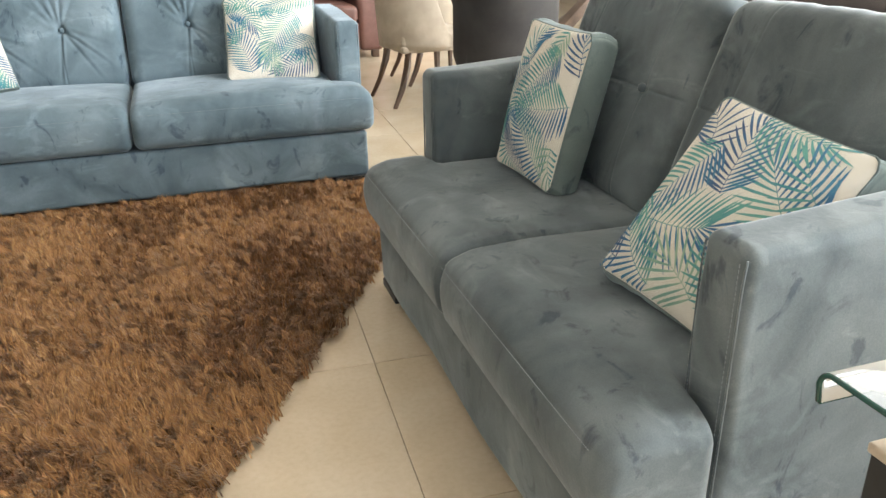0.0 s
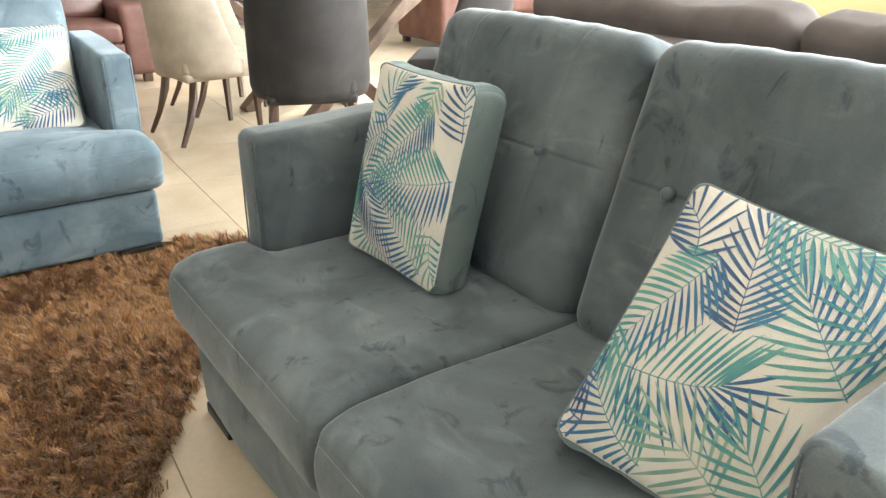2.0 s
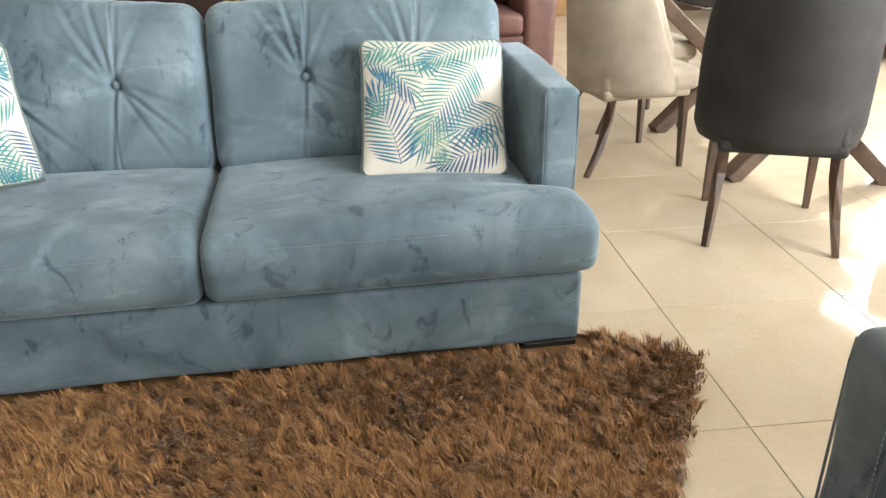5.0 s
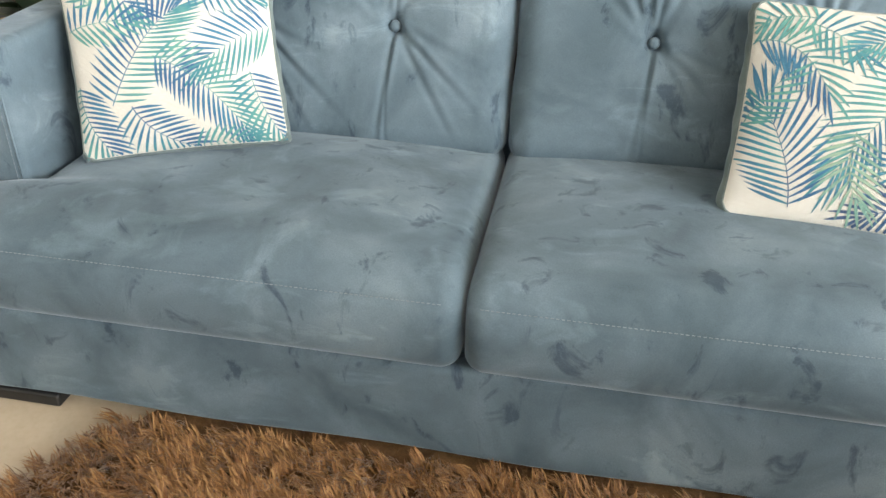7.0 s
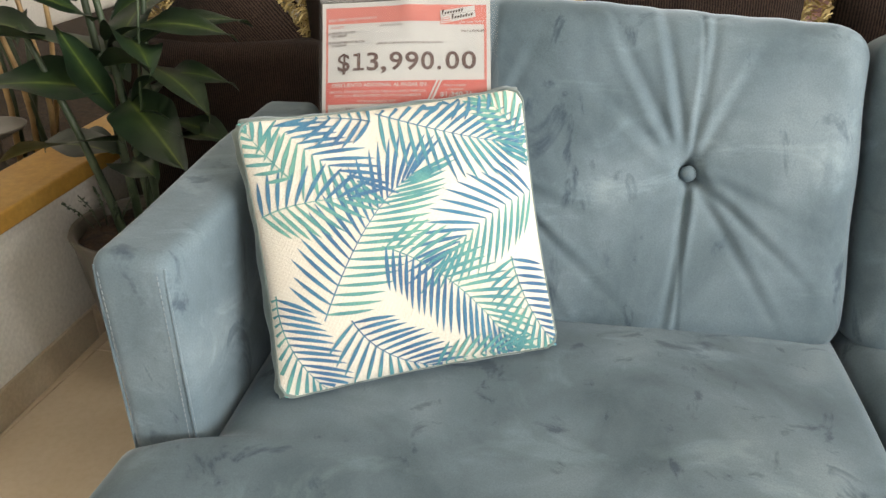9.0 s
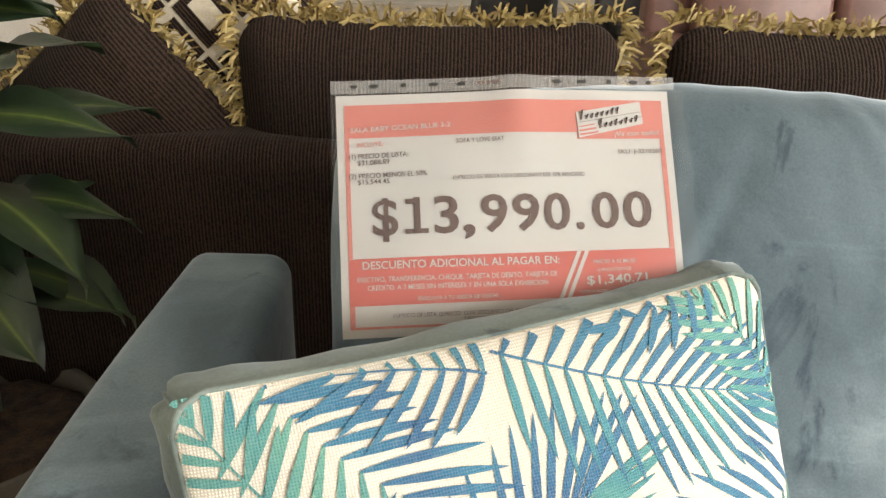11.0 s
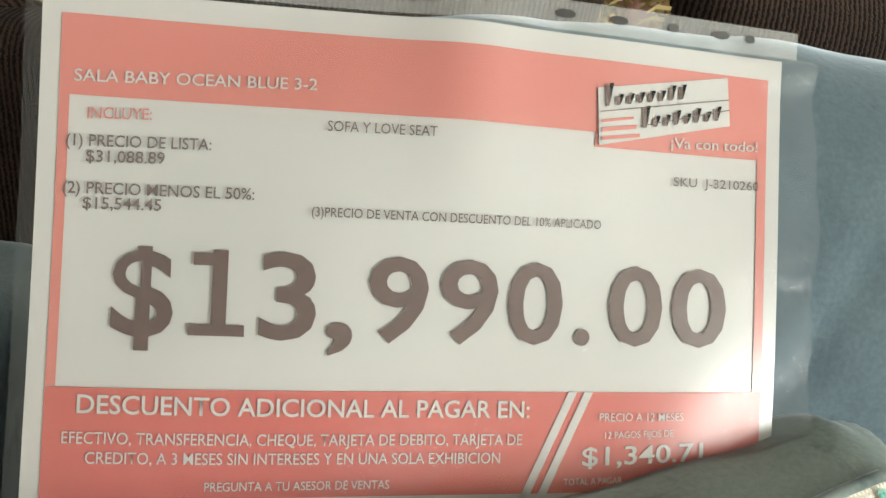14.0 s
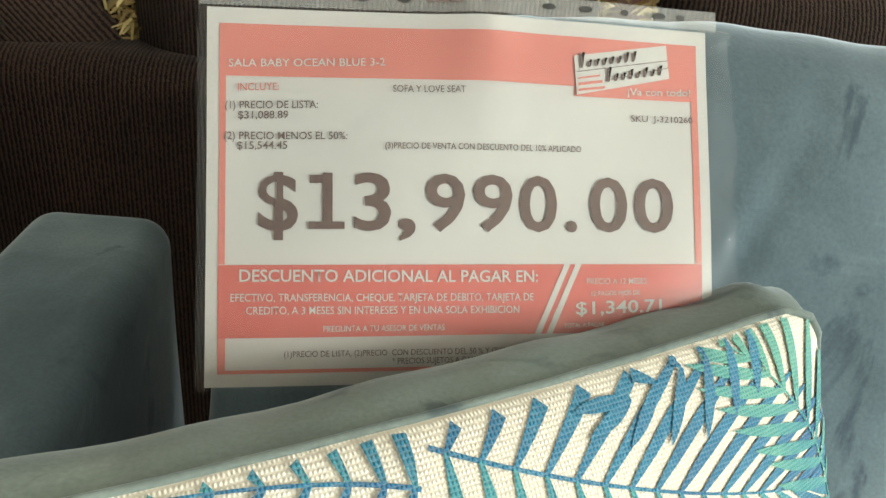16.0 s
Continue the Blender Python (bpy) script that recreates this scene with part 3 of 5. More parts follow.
def throw_cushion(corners, edge, fronds, label, seed, bulge=0.055):
    """A square box-edged cushion. corners: bottom left, bottom right, top left, top right of its printed face."""
    random.seed(seed)
    bl, br, tl, tr = (Vector(c) for c in corners)
    mid = (bl + br + tl + tr) / 4
    ax = ((br - bl) + (tr - tl)).normalized()
    az = ((tl - bl) + (tr - br)).normalized()
    ay = az.cross(ax).normalized()
    az = ax.cross(ay)
    m = Matrix((ax, ay, az)).transposed().to_4x4()
    m.translation = mid
    w = (((br - bl) + (tr - tl)) / 4).length
    h = (((tl - bl) + (tr - br)) / 4).length
    top = empty("throw_cushion", m, label, "cushion", "palm print cushions")

    def face(u, v, out=0.0):
        """Cloth at (u, v): edges drawn in between the corners, the middle stuffed out."""
        inx, inz = 1 - 0.035 * (1 - v * v), 1 - 0.035 * (1 - u * u)
        d = (max(0.0, 1 - u * u) * max(0.0, 1 - v * v)) ** 0.55
        d += 0.02 * math.sin(3.1 * u + seed) * math.sin(2.7 * v + 2 * seed) * d
        e = max(abs(u), abs(v))
        pucker = 0.03 * math.sin(26 * u + 3 * seed) * math.sin(23 * v + seed) * max(0, e - 0.75)
        p = Vector((w * u * inx, -bulge * (d + pucker), h * v * inz))
        if out:
            # lifted along the cloth's own normal
            k = 0.004
            pu, pv = face(u * (1 - k) - k, v) - p, face(u, v * (1 - k) - k) - p
            p += pu.cross(pv).normalized() * out
        return p

    n = 40
    us = [math.sin(math.pi / 2 * (-1 + 2 * k / n)) for k in range(n + 1)]

    def soften(u, v):
        """Pull the very corners in."""
        k = max(0.0, abs(u) * abs(v) - 0.9) / 0.1
        return u * (1 - 0.035 * k), v * (1 - 0.035 * k)

    grid = [face(*soften(u, v)) for v in us for u in us]
    quads = [(j * (n + 1) + i, j * (n + 1) + i + 1, (j + 1) * (n + 1) + i + 1, (j + 1) * (n + 1) + i) for j in range(n) for i in range(n)]
    put_mesh("front_panel", mesh_of("front_panel", grid, quads), LINEN, top, "cream linen face")
    # border band and back
    rim = [(u, -1) for u in us] + [(1, v) for v in us[1:]] + [(u, 1) for u in reversed(us[:-1])] + [(-1, v) for v in reversed(us[1:-1])]
    verts, faces = [], []
    levels = 10
    for k in range(levels + 1):
        t = k / levels
        for i, (u, v) in enumerate(rim):
            p = face(*soften(u, v))
            puff = 1 + (0.042 + 0.008 * math.sin(i * 0.43 + seed) + 0.006 * math.sin(i * 1.31 + 2 * seed + 2 * t)) * math.sin(math.pi * t)
            verts.append((p.x * puff, p.y + edge * t, p.z * puff))
    c = len(rim)
    for k in range(levels):
        for i in range(c):
            faces.append((k * c + i, (k + 1) * c + i, (k + 1) * c + (i + 1) % c, k * c + (i + 1) % c))
    base = len(verts)
    for v in us:
        for u in us:
            p = face(*soften(u, v))
            verts.append((p.x, edge - p.y * 0.8, p.z))
    faces += [tuple(base + q for q in quad[::-1]) for quad in quads]
    band = put_mesh("border", mesh_of("border", verts, faces), TRIM_VELVET, top, "grey velvet border and back")
    piping = [face(*soften(u, v)) for u, v in rim]
    tube_part("piping", piping, 0.0026, TRIM_VELVET, band, 6, closed=True)
    # printed palm fronds lie in the cloth
    for layer, spec in enumerate(fronds):
        vs, fs, tones = [], [], []
        for left, right, ink in frond(*spec):
            strip = []
            for a, b in zip(left, right):
                far = max(abs(a.x), abs(a.y), abs(b.x), abs(b.y))
                if far > 0.99:
                    if strip:
                        c, d = strip[-1]
                        near = max(abs(c.x), abs(c.y), abs(d.x), abs(d.y))
                        k = (0.99 - near) / (far - near)
                        strip.append((c.lerp(a, k), d.lerp(b, k)))
                    break
                strip.append((a, b))
            if len(strip) < 2:
                continue
            o = len(vs)
            for a, b in strip:
                vs.append(face(a.x, a.y, 0.0005 + 0.00009 * layer))
                vs.append(face(b.x, b.y, 0.0005 + 0.00009 * layer))
            quads = [(o + 2 * k, o + 2 * k + 1, o + 2 * k + 3, o + 2 * k + 2) for k in range(len(strip) - 1)]
            fs += quads
            tones += [ink] * len(quads)
        if not fs:
            continue
        me = mesh_of("palm_frond", vs, fs)
        used = sorted(set(tones))
        for ink in used:
            me.materials.append(INKS[ink])
        me.polygons.foreach_set("material_index", [used.index(k) for k in tones][: len(me.polygons)])
        put_mesh("palm_frond", me, None, top)
    return top


# each frond: midrib from foot to tip, length of its leaflets, their spread, inks (rib, right side, left side)
FRONDS_A = [
    ([(-0.65, -0.48), (-0.3, 0.12), (0.08, 0.47)], 0.4, 70, (0, 2, 0)),
    ([(0.99, 0.22), (0.61, 0.09), (0.24, -0.15)], 0.4, 62, (2, 0, 2)),
    ([(-0.2, -0.01), (0.24, -0.34), (0.62, -0.88)], 0.37, 66, (2, 0, 2)),
    ([(-0.08, 0.96), (0.38, 0.75), (0.82, 0.6)], 0.37, 66, (0, 1, 0)),
    ([(-0.75, 1.0), (-0.58, 0.74), (-0.29, 0.48)], 0.33, 64, (2, 2, 0)),
    ([(-0.96, 0.31), (-0.7, 0.37), (-0.36, 0.37)], 0.3, 70, (2, 2, 0)),
    ([(-0.95, -0.25), (-0.89, -0.65), (-0.65, -1.03)], 0.33, 66, (2, 2, 0)),
    ([(-0.47, -0.51), (-0.27, -0.79), (0.05, -0.97)], 0.33, 68, (0, 1, 0)),
    ([(0.72, -0.24), (0.8, -0.62), (0.97, -0.97)], 0.3, 68, (2, 2, 0)),
    ([(0.97, 0.42), (0.86, 0.75), (0.62, 1.02)], 0.24, 58, (2, 2, 2)),
    ([(0.76, 0.99), (0.57, 0.97), (0.37, 0.94)], 0.16, 72, (0, 0, 0)),
    ([(-0.06, -1.01), (0.3, -0.96), (0.66, -0.94)], 0.22, 60, (2, 2, 2)),
    ([(-0.72, 0.55), (-0.86, 0.76), (-0.97, 0.97)], 0.2, 60, (2, 2, 2)),
    ([(-0.12, 0.9), (-0.3, 0.95), (-0.55, 0.98)], 0.26, 70, (0, 1, 0)),
    ([(1.05, 0.72), (1.04, 0.55), (1.02, 0.3)], 0.2, 60, (2, 0, 0)),
]
FRONDS_B = [
    ([(0.62, 0.55), (0.23, 0.09), (-0.15, -0.53)], 0.46, 67, (3, 2, 1)),
    ([(-0.47, -0.89), (-0.59, -0.46), (-0.83, -0.0)], 0.48, 67, (4, 0, 1)),
    ([(0.97, -0.04), (0.72, -0.27), (0.35, -0.43)], 0.39, 69, (2, 1, 1)),
    ([(-0.96, 0.59), (-0.62, 0.52), (-0.33, 0.15)], 0.34, 69, (2, 0, 2)),
    ([(-0.53, 0.79), (-0.32, 0.71), (-0.1, 0.54)], 0.3, 69, (2, 2, 1)),
    ([(0.99, 0.93), (0.41, 0.82), (-0.07, 0.59)], 0.3, 75, (2, 1, 2)),
    ([(0.91, -0.61), (0.52, -0.73), (0.13, -0.89)], 0.34, 69, (4, 4, 4)),
    ([(-0.97, -0.19), (-0.87, 0.02), (-0.66, 0.28)], 0.3, 69, (2, 2, 0)),
    ([(-0.46, 0.85), (-0.73, 0.84), (-0.97, 0.73)], 0.27, 69, (2, 2, 2)),
    ([(-0.05, -0.19), (-0.05, -0.5), (0.04, -0.75)], 0.32, 69, (3, 3, 3)),
    ([(0.92, -0.34), (0.8, -0.49), (0.65, -0.52)], 0.29, 71, (2, 1, 2)),
]
FRONDS_C = [
    ([(0.52, 0.71), (0.15, 0.36), (-0.56, -0.22)], 0.41, 69, (2, 2, 0)),
    ([(0.98, 0.11), (0.55, -0.02), (-0.06, -0.1)], 0.46, 69, (2, 2, 0)),
    ([(0.98, 0.47), (0.93, 0.75), (0.84, 0.99)], 0.41, 69, (4, 0, 4)),
    ([(0.76, -0.88), (0.35, -0.59), (-0.16, -0.29)], 0.46, 67, (2, 2, 0)),
    ([(0.25, -0.91), (-0.42, -0.77), (-0.77, -0.37)], 0.41, 69, (4, 4, 2)),
    ([(-0.33, 0.45), (-0.4, 0.73), (-0.18, 0.99)], 0.41, 69, (2, 0, 2)),
    ([(-0.25, 0.42), (-0.48, 0.29), (-0.75, 0.18)], 0.34, 69, (0, 0, 1)),
    ([(0.88, -0.44), (0.88, -0.67), (0.95, -0.84)], 0.34, 71, (2, 3, 2)),
    ([(-0.74, -0.65), (-0.86, -0.47), (-0.85, -0.21)], 0.29, 71, (2, 2, 2)),
    ([(0.41, 0.97), (0.38, 0.85), (0.37, 0.73)], 0.29, 71, (2, 2, 3)),
]
FRONDS_D = [
    ([(-0.76, -0.38), (-0.21, -0.31), (0.08, -0.18)], 0.48, 69, (2, 0, 2)),
    ([(0.82, 0.07), (0.54, 0.29), (0.24, 0.55)], 0.48, 65, (2, 0, 2)),
    ([(-0.05, 0.12), (-0.14, 0.43), (-0.28, 0.95)], 0.41, 67, (4, 0, 4)),
    ([(-0.44, 0.55), (-0.64, 0.16), (-1.03, -0.44)], 0.39, 69, (2, 2, 0)),
    ([(-0.65, 0.46), (-0.75, 0.68), (-0.96, 0.81)], 0.41, 69, (4, 4, 4)),
    ([(-0.22, -0.9), (-0.57, -0.76), (-0.97, -0.46)], 0.41, 67, (2, 2, 0)),
    ([(0.36, -0.79), (0.15, -0.7), (-0.13, -0.62)], 0.46, 63, (3, 3, 3)),
    ([(-0.79, -0.84), (-1.04, -0.76), (-1.09, -0.54)], 0.29, 69, (4, 4, 0)),
    ([(-0.27, 0.95), (0.1, 0.93), (0.49, 0.92)], 0.37, 69, (2, 2, 2)),
    ([(0.74, -0.75), (0.58, -0.59), (0.38, -0.44)], 0.41, 67, (2, 2, 2)),
    ([(0.93, 0.39), (0.76, 0.46), (0.53, 0.67)], 0.39, 69, (2, 0, 2)),
    ([(-0.99, 0.05), (-0.99, -0.1), (-0.93, -0.29)], 0.29, 71, (4, 4, 2)),
]
throw_cushion([(-1.110, 3.91, 0.508), (-0.698, 4.075, 0.490), (-1.160, 4.056, 0.852), (-0.768, 4.246, 0.904)], 0.062, FRONDS_A,
              "cream linen cushion with blue palm print leaning beside a price sheet", 3)
throw_cushion([(0.236, 3.985, 0.486), (0.668, 3.915, 0.480), (0.285, 4.215, 0.850), (0.735, 4.190, 0.842)], 0.06, FRONDS_B,
              "cream linen cushion with teal palm print against a sofa arm", 5)
throw_cushion([(0.950, 2.300, 0.488), (0.985, 1.915, 0.488), (1.085, 2.210, 0.925), (1.085, 1.885, 0.915)], 0.085, FRONDS_C,
              "upright palm print cushion with a wide grey border on the loveseat", 8, 0.05)
throw_cushion([(0.830, 1.400, 0.522), (0.90, 1.03, 0.47), (1.120, 1.328, 0.854), (1.19, 0.985, 0.805)], 0.075, FRONDS_D,
              "palm print cushion slumped back in the corner of the loveseat", 11, 0.06)

# ---- shag rug ----
RUG = pose(1.185, 3.54, 0, 0, 0, 59 - 180)


def shag_rug():
    """Local x runs from the far corner along the long edge, y across to the other long edge."""
    lng, wid = 2.75, 1.86
    top = empty("rug", RUG, "brown long-pile shag rug lying on the tiles", "rug")
    soft_box("backing", (lng, wid, 0.010), (lng / 2, -wid / 2, 0.0075), 0.004, RUG_BACK, top, (8, 6, 2), label="woven rug backing")
    rng = np.random.default_rng(4)
    # clumps of yarn on a loose grid; the yarns of a clump lean one way and meet at their tips
    pitch, per = 0.021, 20
    gx, gy = np.meshgrid(np.arange(0.0, lng + 0.01, pitch), np.arange(0.0, wid + 0.01, pitch))
    cx, cy = gx.ravel() + rng.normal(0, 0.009, gx.size), -gy.ravel() + rng.normal(0, 0.009, gx.size)
    # no yarn stands under the sofa
    a = radians(59 - 180)
    wx, wy = 1.185 + cx * math.cos(a) - cy * math.sin(a), 3.54 + cx * math.sin(a) + cy * math.cos(a)
    keep = ~((wy > 3.648) & (wx < 0.86)) & (wy > 0.6) & ~((wy > 3.60) & (wx > 0.66) & (wx < 0.90))
    cx, cy = cx[keep], cy[keep]
    n = len(cx)
    flow = np.array([noise.noise((x * 2.2, y * 2.2, 0.0)) for x, y in zip(cx, cy)]) * 2.2 + rng.normal(0, 0.9, n) - 0.9
    count = n * per
    ox, oy = rng.normal(0, 0.0095, count), rng.normal(0, 0.0095, count)
    rx, ry = np.repeat(cx, per) + ox, np.repeat(cy, per) + oy
    reach = np.repeat(rng.uniform(0.012, 0.040, n), per)
    tipx = reach * np.cos(np.repeat(flow, per)) - 0.45 * ox + rng.normal(0, 0.008, count)
    tipy = reach * np.sin(np.repeat(flow, per)) - 0.45 * oy + rng.normal(0, 0.008, count)
    far = np.hypot(tipx, tipy) + 1e-6
    dx, dy, lean = tipx / far, tipy / far, far / 0.040
    hgt = np.repeat(rng.uniform(0.034, 0.058, n), per) * rng.uniform(0.75, 1.05, count)
    sx, sy = -dy, dx
    half = rng.uniform(0.0013, 0.0025, count)
    verts = np.zeros((count, 5, 3))
    for k, (t, wd) in enumerate(((0.0, 1.0), (0.55, 0.9), (1.0, 0.0))):
        out = lean * 0.040 * t ** 1.6
        z = 0.008 + hgt * (t - 0.26 * np.minimum(lean, 1.6) * t * t)
        px, py = rx + dx * out, ry + dy * out
        if k < 2:
            verts[:, 2 * k] = np.stack([px - sx * half * wd, py - sy * half * wd, z], 1)
            verts[:, 2 * k + 1] = np.stack([px + sx * half * wd, py + sy * half * wd, z], 1)
        else:
            verts[:, 4] = np.stack([px, py, z], 1)
    me = bpy.data.meshes.new("shag")
    me.vertices.add(count * 5)
    me.vertices.foreach_set("co", verts.reshape(-1))
    o = np.arange(count)[:, None] * 5
    tri = np.concatenate([o + [0, 1, 3], o + [0, 3, 2], o + [2, 3, 4]], 1).reshape(-1)
    me.loops.add(len(tri))
    me.loops.foreach_set("vertex_index", tri.astype(np.int32))
    me.polygons.add(len(tri) // 3)
    me.polygons.foreach_set("loop_start", np.arange(0, len(tri), 3, dtype=np.int32))
    me.update(calc_edges=True)
    tagged(put_mesh("shag", me, SHAG, top, "tousled brown yarn pile"), kind="stuff")


shag_rug()


# ---- price sheet ----
SHEET_O = Vector((-1.087, 4.232, 0.884))
SHEET_R = Vector((0.95303, 0.11413, 0.01632))
SHEET_D = Vector((0.07217, -0.48463, -0.82552))
SHEET_N = Vector((0.09365, -0.85499, 0.51011))


def on_sheet(u, v, lift=0.0):
    """A place on the sheet, u to the right and v down from the lower left of its white field."""
    bow = 0.007 * math.cos(math.pi * (u - 0.135) / 0.3) - 0.003 + 0.0012 * math.sin(30 * u + 25 * v) + 0.004 * math.exp(-(((u - 0.14) / 0.02) ** 2)) * max(0, (-v - 0.06)) / 0.08
    bow += 0.10 * max(0, v - 0.02) ** 2 + 0.02 * max(0, -v - 0.12)
    if lift > 0.002 and v > -0.137:
        right = max(0.0, (u - 0.20) / 0.08)
        lift += 0.0035 * right * right * (1 + 0.5 * math.sin(70 * v) + 0.3 * math.sin(160 * v + 40 * u)) + 0.0005 + 0.0005 * math.sin(55 * u + 90 * v)
    return SHEET_O + SHEET_R * u + SHEET_D * v + SHEET_N * (bow + lift + 0.005)


def sheet_patch(name, u0, u1, v0, v1, lift, material, parent, label="", skew=0.0, n=(24, 12), back=0.0):
    vs, fs = [], []
    for j in range(n[1] + 1):
        for i in range(n[0] + 1):
            s, t = i / n[0], j / n[1]
            vs.append(on_sheet(u0 + (u1 - u0) * s + skew * (1 - t), v0 + (v1 - v0) * t, lift))
    w = n[0] + 1
    fs = [(j * w + i, (j + 1) * w + i, (j + 1) * w + i + 1, j * w + i + 1) for j in range(n[1]) for i in range(n[0])]
    return put_mesh(name, mesh_of(name, vs, fs), material, parent, label)


def letters(text, u0, u1, base, high, material, parent, lift=0.0013, bold=0.0, drop=0.0, slant=0.0):
    """One line of writing laid on the sheet between u0 and u1, with capitals of the given height."""
    cu = bpy.data.curves.new("line", "FONT")
    cu.body, cu.size, cu.offset, cu.shear, cu.resolution_u = text, 1.0, bold, slant, 3
    ob = bpy.data.objects.new("line", cu)
    scene.collection.objects.link(ob)
    bpy.context.view_layer.update()
    me = bpy.data.meshes.new_from_object(ob.evaluated_get(bpy.context.evaluated_depsgraph_get()))
    bpy.data.objects.remove(ob)
    bm = bmesh.new()
    bm.from_mesh(me)
    xs = [v.co.x for v in bm.verts]
    lo, hi = min(xs), max(xs)
    for v in bm.verts:
        s = (v.co.x - lo) / (hi - lo)
        v.co = on_sheet(u0 + (u1 - u0) * s, base + drop * s - v.co.y * high / 0.70, lift)
    me2 = bpy.data.meshes.new("writing")
    bm.to_mesh(me2)
    bm.free()
    return put_mesh("writing", me2, material, parent)


def coated(name, c, rough=0.22):
    m = mottled(name, tuple(0.95 * x for x in c), c, 8, rough, fine=300, relief=0.05, depth=0.0005, grit=0.985)
    return m


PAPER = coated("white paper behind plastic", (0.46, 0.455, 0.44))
RED = coated("faded red print", (0.45, 0.11, 0.093))
CORAL = coated("light coral print", (0.49, 0.17, 0.142))
BROWN_INK = coated("brown black print", (0.10, 0.062, 0.055))
GREY_INK = coated("dark grey print", (0.13, 0.095, 0.088))


def price_sheet():
    top = empty("price_sheet", Matrix.Identity(4), "coral and white printed price sheet in a clear plastic sleeve", "price sign")
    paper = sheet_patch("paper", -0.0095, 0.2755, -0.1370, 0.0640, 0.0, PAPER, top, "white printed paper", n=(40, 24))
    sheet_patch("header_band", -0.0030, 0.2690, -0.1285, -0.1005, 0.0004, CORAL, paper, n=(40, 4))
    for u0, u1, v0, v1 in ((-0.0030, 0.0004, -0.1006, 0.0), (0.2648, 0.2690, -0.1006, 0.0), (-0.0030, 0.0010, 0.0386, 0.0565), (0.2655, 0.2690, 0.0386, 0.0565)):
        sheet_patch("border_band", u0, u1, v0, v1, 0.0004, CORAL, paper, n=(1, 16))
    sheet_patch("border_band", -0.0030, 0.2690, 0.0552, 0.0572, 0.0005, CORAL, paper, n=(40, 1))
    sheet_patch("header_band", 0.1915, 0.2650, -0.1006, -0.0948, 0.0004, CORAL, paper, n=(12, 1))
    sheet_patch("lower_band", -0.0030, 0.2690, 0.0003, 0.0386, 0.0004, RED, paper, n=(40, 8))
    for k in (0.0, 0.0065):
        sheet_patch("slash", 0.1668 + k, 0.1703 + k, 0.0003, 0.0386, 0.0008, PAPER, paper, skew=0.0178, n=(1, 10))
    white = PAPER
    rows = [
        ("SALA BABY OCEAN BLUE 3-2", 0.0018, 0.0845, -0.1052, 0.0042, white, 0.008, -0.0024),
        ("INCLUYE:", 0.0066, 0.0280, -0.0925, 0.0040, CORAL, 0.006, -0.0008),
        ("SOFA Y LOVE SEAT", 0.0888, 0.1284, -0.0932, 0.0038, GREY_INK, 0.0, -0.0004),
        ("(1) PRECIO DE LISTA:", 0.0, 0.0486, -0.0828, 0.0041, GREY_INK, 0.008, -0.001),
        ("$31,088.89", 0.0068, 0.0330, -0.0775, 0.0041, GREY_INK, 0.008, -0.0006),
        ("(2) PRECIO MENOS EL 50%:", -0.0004, 0.0642, -0.0664, 0.0041, GREY_INK, 0.008, -0.0006),
        ("$15,544.45", 0.0064, 0.0326, -0.0612, 0.0041, GREY_INK, 0.008, -0.0004),
        ("(3)PRECIO DE VENTA CON DESCUENTO DEL 10% APLICADO", 0.0844, 0.1955, -0.0622, 0.0034, GREY_INK, 0.006, -0.0008),
        ("SKU  J-3210260", 0.2264, 0.2654, -0.0818, 0.0036, GREY_INK, 0.004, -0.0004),
        ("DESCUENTO ADICIONAL AL PAGAR EN:", 0.0080, 0.1692, 0.0090, 0.0064, white, 0.012, 0.0010),
        ("EFECTIVO, TRANSFERENCIA, CHEQUE, TARJETA DE DEBITO, TARJETA DE", 0.0036, 0.1666, 0.0194, 0.0041, white, 0.004, 0.0008),
        ("CREDITO, A 3 MESES SIN INTERESES Y EN UNA SOLA EXHIBICION", 0.0116, 0.1582, 0.0262, 0.0041, white, 0.004, 0.0008),
        ("PREGUNTA A TU ASESOR DE VENTAS", 0.0516, 0.1166, 0.0358, 0.0032, white, 0.004, 0.0),
        ("PRECIO A 12 MESES", 0.1976, 0.2335, 0.0114, 0.0032, white, 0.004, 0.0),
        ("12 PAGOS FIJOS DE", 0.2000, 0.2292, 0.0181, 0.0027, white, 0.004, -0.0006),
        ("$1,340.71", 0.1908, 0.2426, 0.0284, 0.0071, white, 0.012, -0.0012),
        ("TOTAL A PAGAR", 0.1836, 0.2076, 0.0356, 0.0025, white, 0.004, -0.0004),
        ("$16,0", 0.2235, 0.2360, 0.0358, 0.0040, white, 0.004, -0.0004),
        ("(1)PRECIO DE LISTA, (2)PRECIO  CON DESCUENTO DEL 50 % Y (3)PRECIO DE", 0.0312, 0.1660, 0.0488, 0.0032, GREY_INK, 0.004, 0.0),
        ("* PRECIOS SUJETOS A CAMBIO", 0.0880, 0.1400, 0.0534, 0.0032, GREY_INK, 0.004, 0.0),
        ("\u00a1Va con todo!", 0.2245, 0.2645, -0.0968, 0.0042, white, 0.006, -0.0014),
    ]
    for text, u0, u1, base, high, ink, bold, drop in rows:
        letters(text, u0, u1, base, high, ink, paper, 0.0009, bold, drop)
    spans = ((203, 317), (345, 445), (470, 570), (588, 635), (660, 765), (785, 888), (905, 1003), (1025, 1053), (1085, 1182), (1198, 1298))
